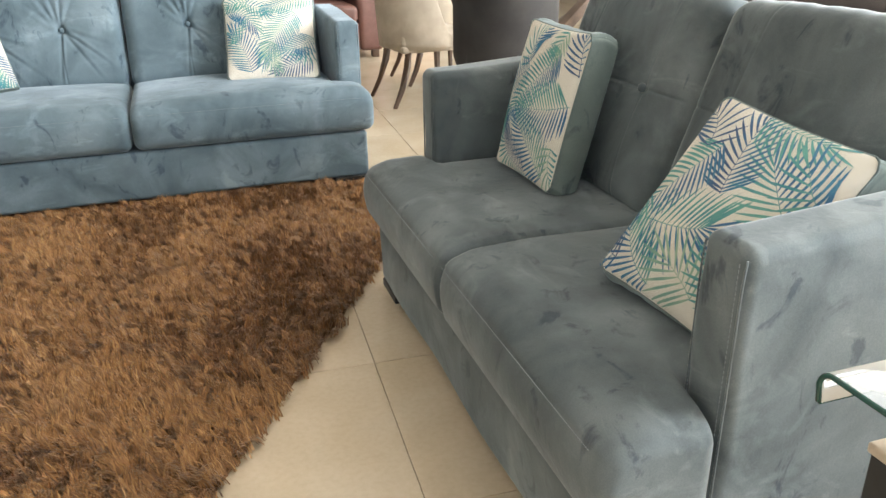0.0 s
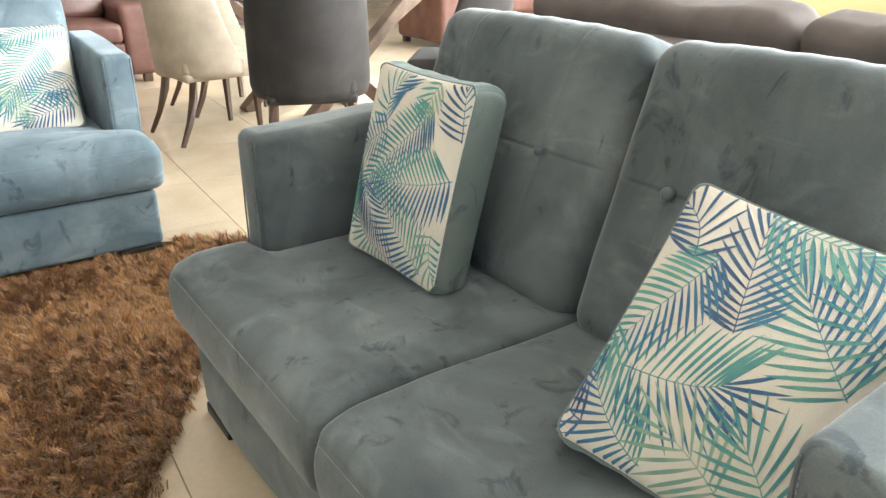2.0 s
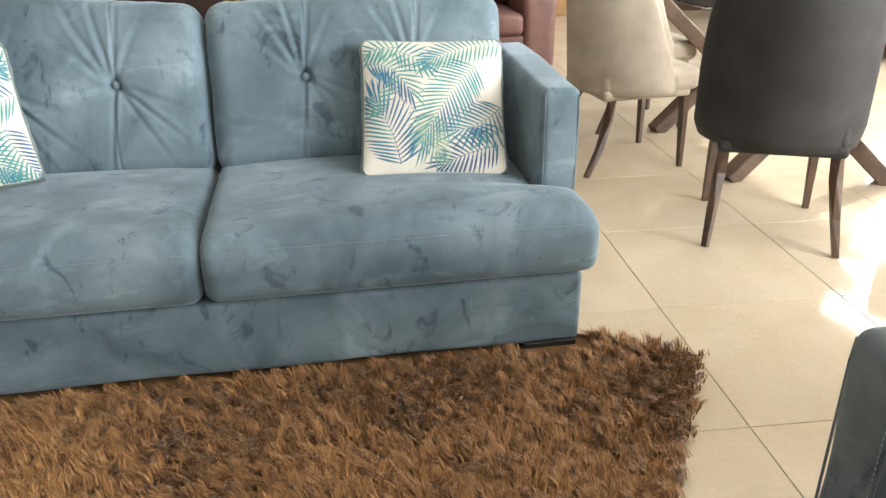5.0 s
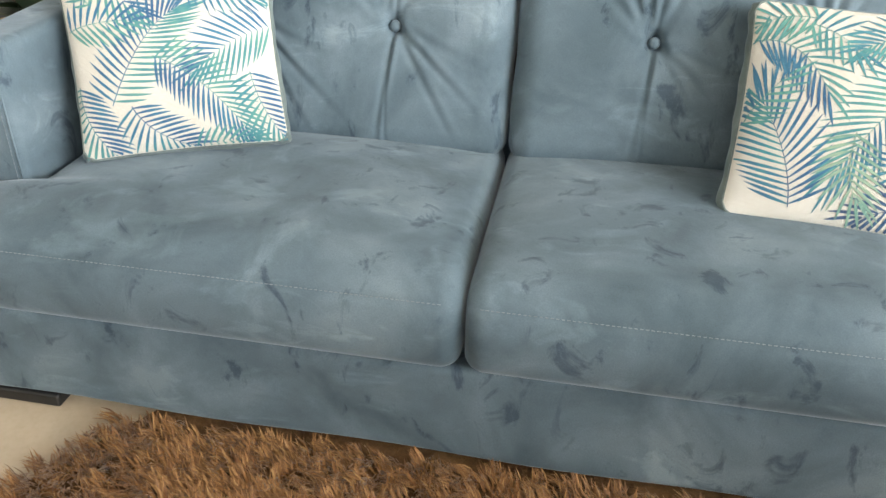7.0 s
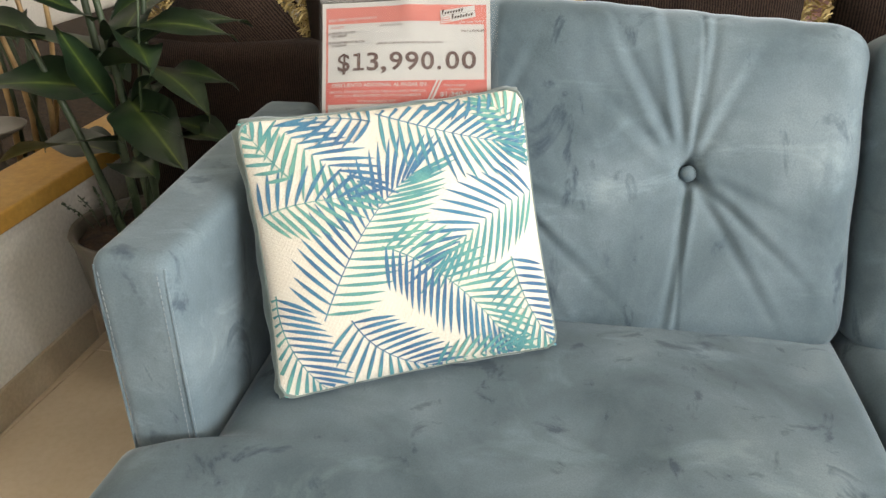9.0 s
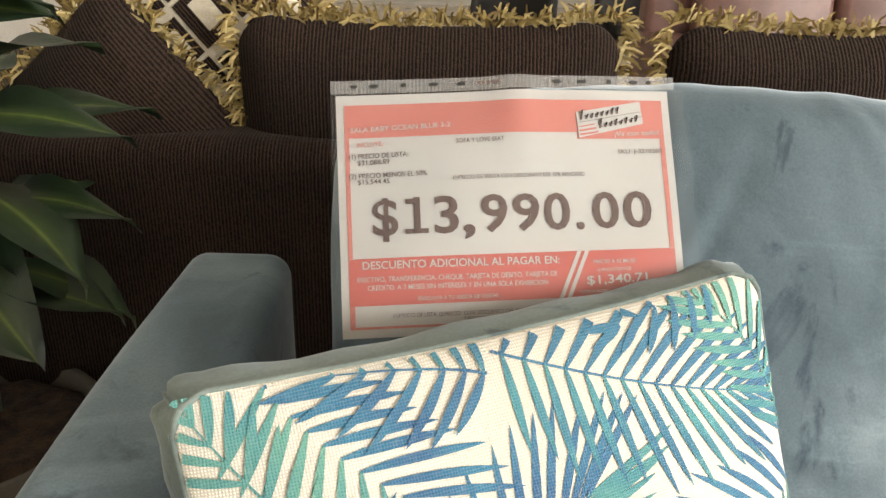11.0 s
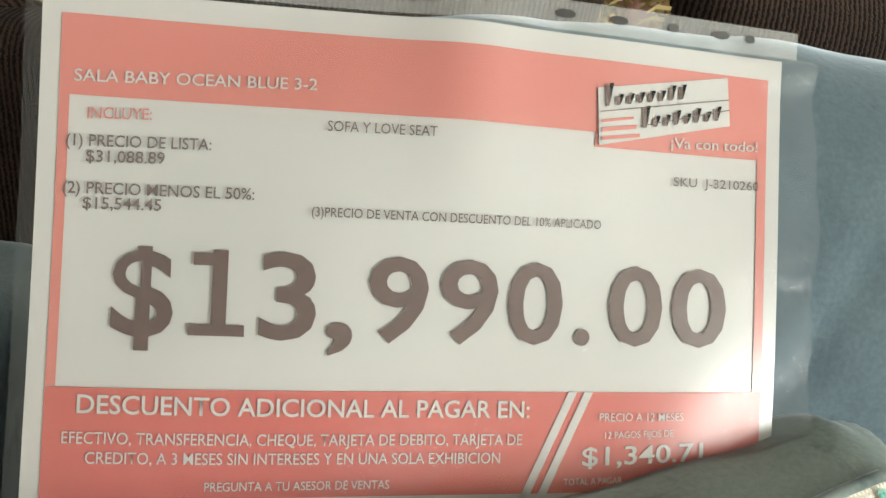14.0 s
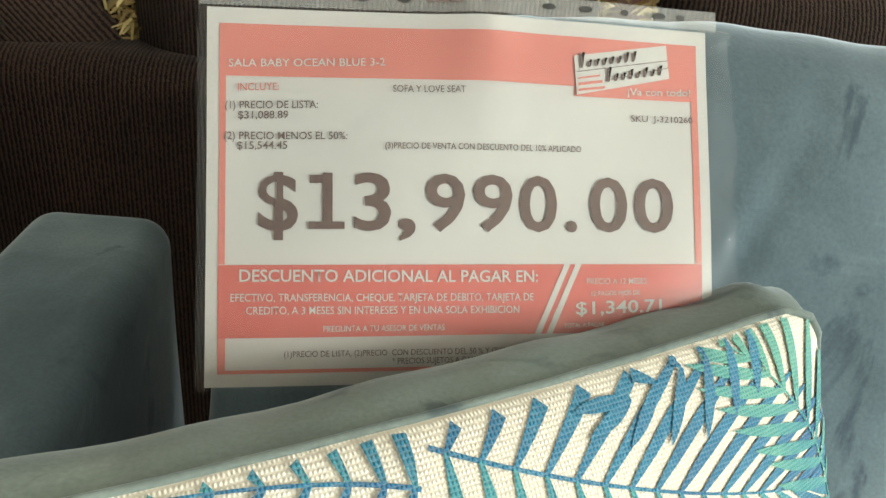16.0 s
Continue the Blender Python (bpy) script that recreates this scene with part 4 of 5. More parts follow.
    for ch, (a, b) in zip("$13,990.00", spans):
        u0, u1 = (0.0175 + 0.0001791 * (k - 203) + 3.16e-8 * (k - 203) ** 2 for k in (a, b))
        if ch == "1":
            mid = (u0 + u1) / 2 + 0.0006
            sheet_patch("writing", mid - 0.0026, mid + 0.0026, -0.0488, -0.0186, 0.0008, BROWN_INK, paper, n=(1, 8))
            sheet_patch("writing", u0, u1, -0.0226, -0.0186, 0.0010, BROWN_INK, paper, n=(6, 1))
            sheet_patch("writing", u0 + 0.001, mid, -0.0476, -0.0432, 0.0010, BROWN_INK, paper, n=(4, 1))
        else:
            letters(ch, u0, u1, -0.0186, 0.0302, BROWN_INK, paper, 0.0008, 0.016)
    # store mark: a slanted white card with stripes and dark strokes, no lettering
    def card(name, pts, lift, material, parent):
        return put_mesh(name, mesh_of(name, [on_sheet(u, v, lift) for u, v in pts], [tuple(range(len(pts)))[::-1]]), material, parent)

    badge = card("badge", [(0.1913, -0.1175), (0.2490, -0.1272), (0.2510, -0.1078), (0.1930, -0.0955)], 0.0012, PAPER, paper)
    for k, (a, b, c, d) in enumerate(((0.1935, 0.207, -0.1052, 0.0010), (0.1937, 0.2085, -0.1022, 0.0016), (0.1938, 0.2100, -0.0988, 0.0014))):
        card("stripe", [(a, c), (b, c - 0.0024), (b, c - 0.0024 + d), (a, c + d)], 0.0018, CORAL, badge)
    for y0, u0, u1 in ((-0.1085, 0.1925, 0.2500), (-0.1043, 0.2100, 0.2502)):
        card("rule", [(u0, y0), (u1, y0 - 0.0100), (u1, y0 - 0.0096), (u0, y0 + 0.0004)], 0.0018, GREY_INK, badge)
    strokes = random.Random(2)
    for u0, n, v0, hgt in ((0.1945, 8, -0.1105, 0.0058), (0.2110, 8, -0.1035, 0.0056)):
        for k in range(n):
            u = u0 + k * 0.0046
            v = v0 - (u - u0) * 0.175
            hh = hgt * (1.5 if k == 0 else strokes.choice((0.7, 0.75, 1.0)))
            pts = [(u, v), (u + 0.0018, v - 0.0003), (u + 0.0014, v - hh - 0.0003), (u + 0.0032, v - hh - 0.0006), (u + 0.0032, v - hh), (u - 0.0002, v - hh + 0.0008)]
            card("stroke", pts, 0.0018, BROWN_INK, badge)
    # the sleeve: a clear sheet with a punched strip along its top
    sleeve = sheet_patch("sleeve", -0.0140, 0.2880, -0.1375, 0.0655, 0.0024, SLEEVE, top, "clear plastic sleeve", n=(70, 60))
    sleeve.visible_shadow = False
    sheet_patch("punched_strip", -0.0135, 0.2815, -0.1490, -0.1378, 0.0016, STRIP, sleeve, "frosted strip with punched holes", n=(40, 3))
    for u, w in ((0.006, 0.004), (0.022, 0.007), (0.047, 0.004), (0.072, 0.007), (0.095, 0.006), (0.176, 0.007), (0.198, 0.007), (0.222, 0.004), (0.244, 0.007), (0.258, 0.004)):
        ring = [on_sheet(u + w * 0.6 * math.cos(t * 0.524), -0.1437 + 0.0017 * math.sin(t * 0.524), 0.0022) for t in range(12)]
        put_mesh("punched_hole", mesh_of("punched_hole", ring, [tuple(range(12))[::-1]]), BLACK_PLASTIC, sleeve)
    for u in (0.108, 0.112, 0.116, 0.120, 0.124):
        sheet_patch("mark", u, u + 0.0028, -0.1452, -0.1425, 0.0024, GREY_INK, sleeve, n=(1, 1))


def sleeve_film(name, mix, rough):
    """Thin plastic: mostly see-through, with a sharp gloss."""
    m, nt, p = nodes_of(name)
    out = nt.nodes["Material Output"]
    clear = nt.nodes.new("ShaderNodeBsdfTransparent")
    p.inputs["Base Color"].default_value = (0.75, 0.76, 0.76, 1)
    p.inputs["Roughness"].default_value = rough
    p.inputs["Specular IOR Level"].default_value = 0.9
    bump(nt, p, noisy(nt, coords(nt), 22, 3), 0.6, 0.006)
    fres = node(nt, "ShaderNodeFresnel", IOR=1.5)
    add = nt.nodes.new("ShaderNodeMath")
    add.operation, add.use_clamp = "ADD", True
    add.inputs[1].default_value = mix
    nt.links.new(fres.outputs[0], add.inputs[0])
    sh = nt.nodes.new("ShaderNodeMixShader")
    nt.links.new(add.outputs[0], sh.inputs[0])
    nt.links.new(clear.outputs[0], sh.inputs[1])
    nt.links.new(p.outputs[0], sh.inputs[2])
    nt.links.new(sh.outputs[0], out.inputs[0])
    return m


SLEEVE = sleeve_film("clear plastic film", 0.0, 0.1)
STRIP = sleeve_film("frosted plastic strip", 0.2, 0.3)
price_sheet()

# ---- low wall with an ochre cap ----
LOW_WALL_X = -2.0
low = slab("wall_low", (LOW_WALL_X - 0.16, 1.0, 0), (LOW_WALL_X, 9.0, 0.44), WHITE_WALL, "low white plastered wall", axis=0)
cap = soft_box("trim", (0.19, 8.0, 0.05), (LOW_WALL_X - 0.08, 5.0, 0.466), 0.006, OCHRE, None, (2, 6, 2))
tagged(cap, "ochre painted cap on a low wall", "wall cap", kind="structure")
for k in range(13):
    b = soft_box("baseboard", (0.012, 0.612, 0.095), (LOW_WALL_X + 0.0065, 1.32 + 0.618 * k, 0.0475), 0.003, SKIRT_TILE, None, (2, 2, 2))
    tagged(b, "beige tile skirting board", "skirting", kind="structure")

# ---- brown chenille sofa standing back to back with the velvet sofa ----
def plain_sofa(name, length, depth, arm_w, arm_h, back_h, seats, material, m, label, group="", cushions=True):
    """A sofa with box arms: local x across, front at y = 0, back towards +y."""
    top = empty(name, m, label, "sofa", group)
    h = length / 2
    for sx in (-1, 1):
        for y in (0.06, depth - 0.06):
            soft_box("foot", (0.07, 0.07, 0.07), (sx * (h - 0.09), y, 0.035), 0.008, DARK_WOOD, top, (2, 2, 2))
    soft_box("base", (length - 2 * arm_w + 0.02, depth - 0.06, 0.26), (0, depth / 2, 0.19), 0.025, material, top, (8, 4, 4))

    def roll(v):
        v = v.copy()
        t = smooth01((v[:, 2] - arm_h * 0.1) / (arm_h * 0.35))
        v[:, 0] *= 1 + 0.16 * t
        return v

    for sx in (-1, 1):
        soft_box("armrest", (arm_w, depth - 0.02, arm_h - 0.06), (sx * (h - arm_w / 2), depth / 2, (arm_h + 0.06) / 2), 0.05, material, top, (5, 8, 8), roll)
    soft_box("back_frame", (length - 0.04, 0.2, back_h - 0.08), (0, depth - 0.1, (back_h + 0.08) / 2), 0.045, material, top, (20, 5, 10))
    w = (length - 2 * arm_w) / seats
    for k in range(seats):
        x = -h + arm_w + w * (k + 0.5)

        def dome(v):
            v = v.copy()
            v[:, 2] += 0.025 * (1 - (2 * v[:, 0] / w) ** 2) * (v[:, 2] > 0)
            return v

        soft_box("seat_cushion", (w - 0.008, depth - 0.3, 0.15), (x, (depth - 0.3) / 2 - 0.01, 0.395), 0.045, material, top, (8, 8, 4), dome)
        if cushions:
            def puff(v):
                v = v.copy()
                v[:, 1] -= 0.04 * (1 - (2 * v[:, 0] / w) ** 2) * (v[:, 1] < 0)
                v[:, 2] += 0.01 * np.sin(17 * v[:, 0] + 2 * x) * (v[:, 2] > 0.1)
                return v

            cm = Matrix.Translation((x, depth - 0.28, max(0.72, back_h - 0.165))) @ Matrix.Rotation(radians(-10), 4, "X")
            soft_box("back_cushion", (w - 0.008, 0.18, 0.52), (0, 0, 0), 0.06, material, top, (10, 5, 10), puff, m=cm)
    return top


plain_sofa("brown_sofa", 2.33, 0.92, 0.2, 0.70, 0.815, 3, CHENILLE, pose(-0.715, 5.745, 0, 0, 0, 180), "dark brown chenille sofa facing away, behind the velvet sofa", cushions=False)


def fringe_cushion(m, w, h, thick, face, back, label, seed):
    """A scatter cushion with a thick cut-yarn fringe sewn round its edge. Local front faces -y."""
    rnd = random.Random(seed)
    top = empty("fringed_cushion", m, label, "cushion", "fringed cushions")

    def stuffed(v):
        v = v.copy()
        x, z = 2 * v[:, 0] / w, 2 * v[:, 2] / h
        d = (np.clip(1 - x * x, 0, 1) * np.clip(1 - z * z, 0, 1)) ** 0.5
        v[:, 1] *= 0.25 + 0.9 * d
        v[:, 2] -= 0.018 * (1 - x * x) * (z > 0) * np.abs(z)
        return v

    v, f = rbox((w, thick, h), thick * 0.45, (22, 3, 20), stuffed)
    body = put_mesh("cover", mesh_of("cover", v, f), back, top)
    if face is not None:
        face(body, w, h, thick)
    vs, fs = [], []
    n = int((2 * w + 2 * h) / 0.0021)
    for k in range(n):
        s = (k + rnd.random()) / n * (2 * w + 2 * h)
        if s < w:
            p, o = (-w / 2 + s, h / 2 - 0.016 * (1 - (2 * (s / w) - 1) ** 2)), (0, 1)
        elif s < w + h:
            p, o = (w / 2, h / 2 - (s - w)), (1, 0)
        elif s < 2 * w + h:
            p, o = (w / 2 - (s - w - h), -h / 2), (0, -1)
        else:
            p, o = (-w / 2, -h / 2 + (s - 2 * w - h)), (-1, 0)
        a = rnd.gauss(0, 0.75)
        b = rnd.gauss(0, 0.6)
        ln = rnd.uniform(0.022, 0.040)
        d = Vector((o[0] * math.cos(a) - o[1] * math.sin(a), math.sin(b) * 0.9 - 0.15, o[0] * math.sin(a) + o[1] * math.cos(a))).normalized()
        side = d.cross(Vector((0.3, 1, 0.2))).normalized() * rnd.uniform(0.0014, 0.0026)
        q = Vector((p[0] + rnd.gauss(0, 0.002), rnd.gauss(0, 0.008), p[1] + rnd.gauss(0, 0.002)))
        mid = q + d * ln * 0.6 + Vector((0, 0, 0.002))
        tip = q + d * ln + Vector((rnd.gauss(0, 0.003), rnd.gauss(0, 0.003), -0.004))
        i = len(vs)
        vs += [q - side, q + side, mid - side * 1.1, mid + side * 1.1, tip - side * 0.7, tip + side * 0.7]
        fs += [(i, i + 1, i + 3, i + 2), (i + 2, i + 3, i + 5, i + 4)]
    tagged(put_mesh("fringe", mesh_of("fringe", vs, fs, False), GOLD_YARN, top, "gold cut-yarn fringe"), kind="stuff")
    return top


def yarn():
    m, nt, p = nodes_of("gold yarn")
    geo = nt.nodes.new("ShaderNodeNewGeometry")
    col = ramp(nt, geo.outputs["Random Per Island"], [(0, (0.16, 0.10, 0.03)), (0.5, (0.36, 0.26, 0.09)), (1, (0.62, 0.50, 0.24))])
    nt.links.new(col, p.inputs["Base Color"])
    p.inputs["Roughness"].default_value = 0.65
    return m


GOLD_YARN = yarn()
CREAM_CHENILLE = mottled("cream chenille", (0.5, 0.44, 0.34), (0.62, 0.56, 0.45), 60, 0.9, fine=500, relief=0.4, depth=0.002)


def blocks(body, w, h, thick):
    """Rounded brown and cream outlines woven into the face."""
    def lift(x, z, o):
        d = (max(0, 1 - (2 * x / w) ** 2) * max(0, 1 - (2 * z / h) ** 2)) ** 0.5
        return Vector((x, -thick / 2 * (0.25 + 0.9 * d) - o, z))

    def patch(name, x0, x1, z0, z1, o, material):
        vs = [lift(x0 + (x1 - x0) * i / 6, z0 + (z1 - z0) * j / 6, o) for j in range(7) for i in range(7)]
        fs = [(j * 7 + i, j * 7 + i + 1, (j + 1) * 7 + i + 1, (j + 1) * 7 + i) for j in range(6) for i in range(6)]
        put_mesh(name, mesh_of(name, vs, fs), material, body)

    patch("face", -0.46 * w, 0.46 * w, -0.46 * h, 0.46 * h, 0.002, CREAM_CHENILLE)
    for k in range(4):
        for j in range(4):
            x0, z0 = -0.44 * w + k * 0.22 * w, -0.44 * h + j * 0.22 * h
            ww, hh = 0.2 * w, (0.2 if (k + j) % 3 else 0.17) * h
            patch("woven_block", x0, x0 + ww, z0, z0 + hh, 0.004, CHENILLE)
            patch("woven_block", x0 + 0.022, x0 + ww - 0.012, z0 + 0.018, z0 + hh - 0.014, 0.006, CREAM_CHENILLE)


for x0, x1, sd in ((-1.370, -0.735, 1), (-0.695, -0.180, 2), (-0.155, 0.36, 3)):
    fringe_cushion(pose((x0 + x1) / 2, 4.94, 0.79, 6, 0, 0), x1 - x0 - 0.035, 0.42, 0.15, None, CHENILLE,
                   "dark brown corded cushion with gold fringe standing on the brown sofa", sd)
fringe_cushion(pose(-1.580, 4.93, 0.763, -4, -40.9, 4), 0.40, 0.40, 0.14, None, CHENILLE, "dark brown cushion with gold fringe leaning at an angle", 4)
fringe_cushion(pose(-1.41, 5.03, 0.925, -8, -41, 6), 0.34, 0.42, 0.13, blocks, CHENILLE, "cream and brown patterned cushion with gold fringe", 5)


# ---- potted plant ----
def leaf_blade(length, width, droop, curl):
    """Local: foot at the origin, tip along +x, upper side +z. Returns vertices, faces and the distance from the midrib of each vertex."""
    n, k = 14, 4
    vs, fs, off = [], [], []
    for i in range(n + 1):
        t = i / n
        half = width / 2 * (math.sin(math.pi * min(1, t * 0.96 + 0.04)) ** 0.75) * (1.15 - 0.45 * t)
        z = length * (0.22 * t - droop * t * t)
        x = length * (t - 0.18 * droop * t * t)
        for j in range(-k, k + 1):
            s = j / k
            wob = 0.012 * math.sin(9 * t + 2 * s) * abs(s)
            vs.append((x - 0.03 * length * abs(s) * (1 - t), half * s, z + curl * half * (abs(s) ** 1.5) + wob))
            off.append(abs(s))
    w = 2 * k + 1
    for i in range(n):
        for j in range(w - 1):
            fs.append((i * w + j, (i + 1) * w + j, (i + 1) * w + j + 1, i * w + j + 1))
    return vs, fs, off


def add_leaf(parent, foot, heading, pitch, length, width, droop, curl, roll=0.0, material=None):
    vs, fs, off = leaf_blade(length, width, droop, curl)
    me = mesh_of("leaf", vs, fs)
    uv = me.uv_layers.new(name="across")
    for lp in me.loops:
        i = lp.vertex_index
        uv.data[lp.index].uv = (off[i], (i // 9) / 14)
    m = Matrix.Translation(foot) @ Matrix.Rotation(radians(heading), 4, "Z") @ Matrix.Rotation(radians(-pitch), 4, "Y") @ Matrix.Rotation(radians(roll), 4, "X")
    return put_mesh("leaf", me, material or LEAF, parent, m=m)


def leaf_to(parent, foot, tip, width, droop=0.4, curl=0.22, roll=0.0):
    """A leaf from foot to tip."""
    d = Vector(tip) - Vector(foot)
    flat = math.hypot(d.x, d.y)
    own = math.atan2(0.22 - droop, 1 - 0.18 * droop)
    length = d.length / math.hypot(1 - 0.18 * droop, 0.22 - droop)
    add_leaf(parent, foot, math.degrees(math.atan2(d.y, d.x)), math.degrees(math.atan2(d.z, flat) - own), length, width, droop, curl, roll)


# foot and tip of the leaves that show best, measured from the middle of the pot's foot
LEAF_TIPS = [((0.0, -0.01, 0.84), (0.36, -0.17, 0.890), 0.095, 0.42, 18), ((0.03, 0.0, 0.80), (0.36, -0.07, 0.905), 0.085, 0.5, 10), ((0.0, -0.02, 0.80), (0.35, -0.22, 0.750), 0.15, 0.4, -20),
             ((0.04, -0.01, 0.72), (0.35, -0.17, 0.795), 0.085, 0.5, 12), ((0.02, 0.0, 0.60), (0.32, -0.12, 0.660), 0.12, 0.35, -10), ((0.02, -0.02, 0.86), (0.22, -0.19, 0.830), 0.12, 0.4, -25),
             ((-0.01, -0.02, 0.70), (0.05, -0.22, 0.930), 0.075, 0.15, 40), ((-0.02, -0.02, 0.62), (-0.30, -0.12, 0.575), 0.17, 0.28, 12), ((-0.02, -0.02, 0.74), (-0.28, -0.15, 0.765), 0.16, 0.3, -18),
             ((-0.03, -0.02, 0.82), (-0.30, -0.16, 0.875), 0.15, 0.35, 10), ((-0.05, 0.0, 0.95), (-0.06, -0.24, 0.985), 0.14, 0.4, 15), ((-0.02, 0.02, 0.98), (0.30, -0.12, 1.030), 0.12, 0.42, -8),
             ((-0.04, 0.02, 1.08), (0.18, -0.20, 1.085), 0.12, 0.42, 10), ((0.0, -0.02, 0.56), (0.16, -0.20, 0.600), 0.12, 0.35, 15), ((-0.02, -0.02, 0.9), (-0.22, -0.22, 1.0), 0.14, 0.35, -12),
             ((0.0, 0.0, 0.97), (0.281, -0.109, 1.015), 0.13, 0.4, 14), ((0.02, -0.01, 0.72), (0.20, -0.17, 0.600), 0.15, 0.45, 20), ((0.02, 0.0, 0.66), (0.31, -0.06, 0.625), 0.15, 0.4, -14),
             ((0.0, 0.02, 1.02), (0.20, 0.02, 1.130), 0.14, 0.4, 12), ((-0.04, 0.02, 0.98), (-0.05, -0.14, 1.170), 0.14, 0.35, -16), ((0.0, 0.04, 0.9), (0.24, 0.10, 0.960), 0.14, 0.4, -10)]


def potted_plant():
    at = (-1.735, 4.665)
    top = empty("potted_plant", pose(*at, 0), "leafy artificial plant with pink flower in a round cream pot", "plant")
    pv, pf = lathe([(0.0, 0.0), (0.12, 0.0), (0.135, 0.02), (0.158, 0.2), (0.178, 0.375), (0.185, 0.40), (0.181, 0.407), (0.171, 0.40), (0.165, 0.375), (0.162, 0.365)], 40)
    pot = put_mesh("pot", mesh_of("pot", pv, pf), CERAMIC, top, "cream ceramic pot")
    rnd = random.Random(3)
    sv, sf = lathe([(0.166, 0.375), (0.13, 0.387), (0.08, 0.38), (0.04, 0.39), (0.001, 0.385)], 28)
    sv = [(x, y, z + rnd.uniform(-0.006, 0.006)) for x, y, z in sv]
    put_mesh("soil", mesh_of("soil", sv, sf), SOIL, pot, "dark crumbly soil")
    stems = [(-0.03, 0.02, -0.10, 0.06, 0.86), (0.03, -0.01, -0.02, -0.02, 0.80), (0.0, 0.05, 0.05, 0.12, 0.66), (-0.05, -0.03, -0.18, -0.05, 0.52)]
    for x, y, tx, ty, up in stems:
        path = [(x + (tx - x) * (k / 8) ** 1.3, y + (ty - y) * (k / 8) ** 1.3, 0.375 + up * k / 8) for k in range(9)]
        tube_part("stem", path, [0.012 - 0.0007 * k for k in range(9)], STEM, top, 8)
    # foot (relative to the pot), heading, pitch, length, width, droop, curl
    leaves = [(0.0, 0.02, 0.76, 150, 25, 0.30, 0.13, 0.4, 0.2, 0), (0.02, 0.06, 0.70, 40, 22, 0.22, 0.12, 0.4, 0.2, 0), (0.0, 0.04, 0.84, 85, 30, 0.26, 0.13, 0.4, 0.2, 0),
              (-0.1, 0.06, 1.02, 170, 25, 0.32, 0.14, 0.42, 0.2, 0), (-0.1, 0.06, 1.12, 250, 25, 0.28, 0.13, 0.4, 0.2, 0), (-0.09, 0.05, 1.16, 60, 30, 0.3, 0.14, 0.4, 0.2, 0),
              (-0.14, -0.03, 0.86, 190, 15, 0.30, 0.14, 0.35, 0.2, 0), (-0.05, 0.0, 0.58, 165, 0, 0.26, 0.13, 0.3, 0.2, -8), (-0.06, 0.05, 1.10, -15, 18, 0.34, 0.12, 0.4, 0.25, 8)]
    for x, y, z, head, pitch, ln, wd, droop, curl, roll in leaves:
        add_leaf(top, (x, y, z), head, pitch, ln, wd, droop, curl, roll)
    for foot, tip, wd, droop, roll in LEAF_TIPS:
        leaf_to(top, foot, tip, wd, droop, 0.22, roll)
    # a sprig of small leaves at the rim
    for k in range(5):
        base = Vector((-0.10 + 0.012 * k, -0.07 + 0.01 * k, 0.41))
        tip = base + Vector((-0.05 + 0.03 * k, -0.03, 0.075 + 0.02 * (k % 3)))
        sp = tube_part("sprig", [base, (base + tip) / 2 + Vector((0.005, 0, 0.01)), tip], 0.0016, STEM, top, 5)
        vs, fs = [], []
        for j in range(14):
            q = base.lerp(tip, 0.25 + 0.75 * j / 14)
            a = rnd.uniform(0, 6.28)
            d = Vector((math.cos(a), math.sin(a), 0.5)) * 0.011
            s = Vector((-math.sin(a), math.cos(a), 0.1)) * 0.0035
            i = len(vs)
            vs += [q, q + d * 0.5 + s, q + d, q + d * 0.5 - s]
            fs.append((i, i + 1, i + 2, i + 3))
        tagged(put_mesh("leaflets", mesh_of("leaflets", vs, fs, False), STEM, sp), kind="stuff")
    # one open pink bloom
    c = Vector((0.20, -0.15, 1.11))
    tube_part("flower_stalk", [(0.02, -0.02, 0.42), (0.10, -0.07, 0.8), c], 0.003, STEM, top, 6)
    bloom = put_mesh("bloom", mesh_of("bloom", *[(x) for x in lathe([(0.001, 0.012), (0.010, 0.014), (0.016, 0.004), (0.012, -0.008)], 14)]), PINK, top, "pink silk bloom", Matrix.Translation(c))
    for k in range(16):
        add_leaf(bloom, (0, 0, -0.004 + 0.004 * (k // 6)), k * 137.5, 35 + 14 * (k // 6), 0.045 - 0.006 * (k // 6), 0.036, 0.25, 0.5, 0, PINK)


potted_plant()

# ---- planting beyond the low wall ----
bed = slab("planter_soil", (-4.0, 3.2, 0.0), (-2.165, 9.0, 0.30), SOIL, "dark soil bed beyond the low wall", axis=2)
bed["category"] = "planting bed"


def cane_cluster(x, y, n, seed, label):
    rnd = random.Random(seed)
    top = empty("cane_plant", pose(x, y, 0.30), label, "plant", "cane plants")
    for k in range(n):
        a, r = rnd.uniform(0, 6.28), rnd.uniform(0.02, 0.09)
        lean = Vector((rnd.uniform(-0.2, 0.2), rnd.uniform(-0.2, 0.2), rnd.uniform(0.9, 1.3)))
        foot = Vector((r * math.cos(a), r * math.sin(a), 0))
        path = [foot + lean * t / 6 + Vector((0.03 * math.sin(t), 0, 0)) for t in range(7)]
        tube_part("cane", path, [0.011 - 0.001 * t for t in range(7)], BAMBOO if k % 2 else STEM, top, 7)
    for k in range(10):
        add_leaf(top, (rnd.uniform(-0.06, 0.06), rnd.uniform(-0.06, 0.06), rnd.uniform(0.3, 1.0)), rnd.uniform(0, 360), rnd.uniform(5, 40), rnd.uniform(0.24, 0.36), 0.11, 0.42, 0.2)
    return top


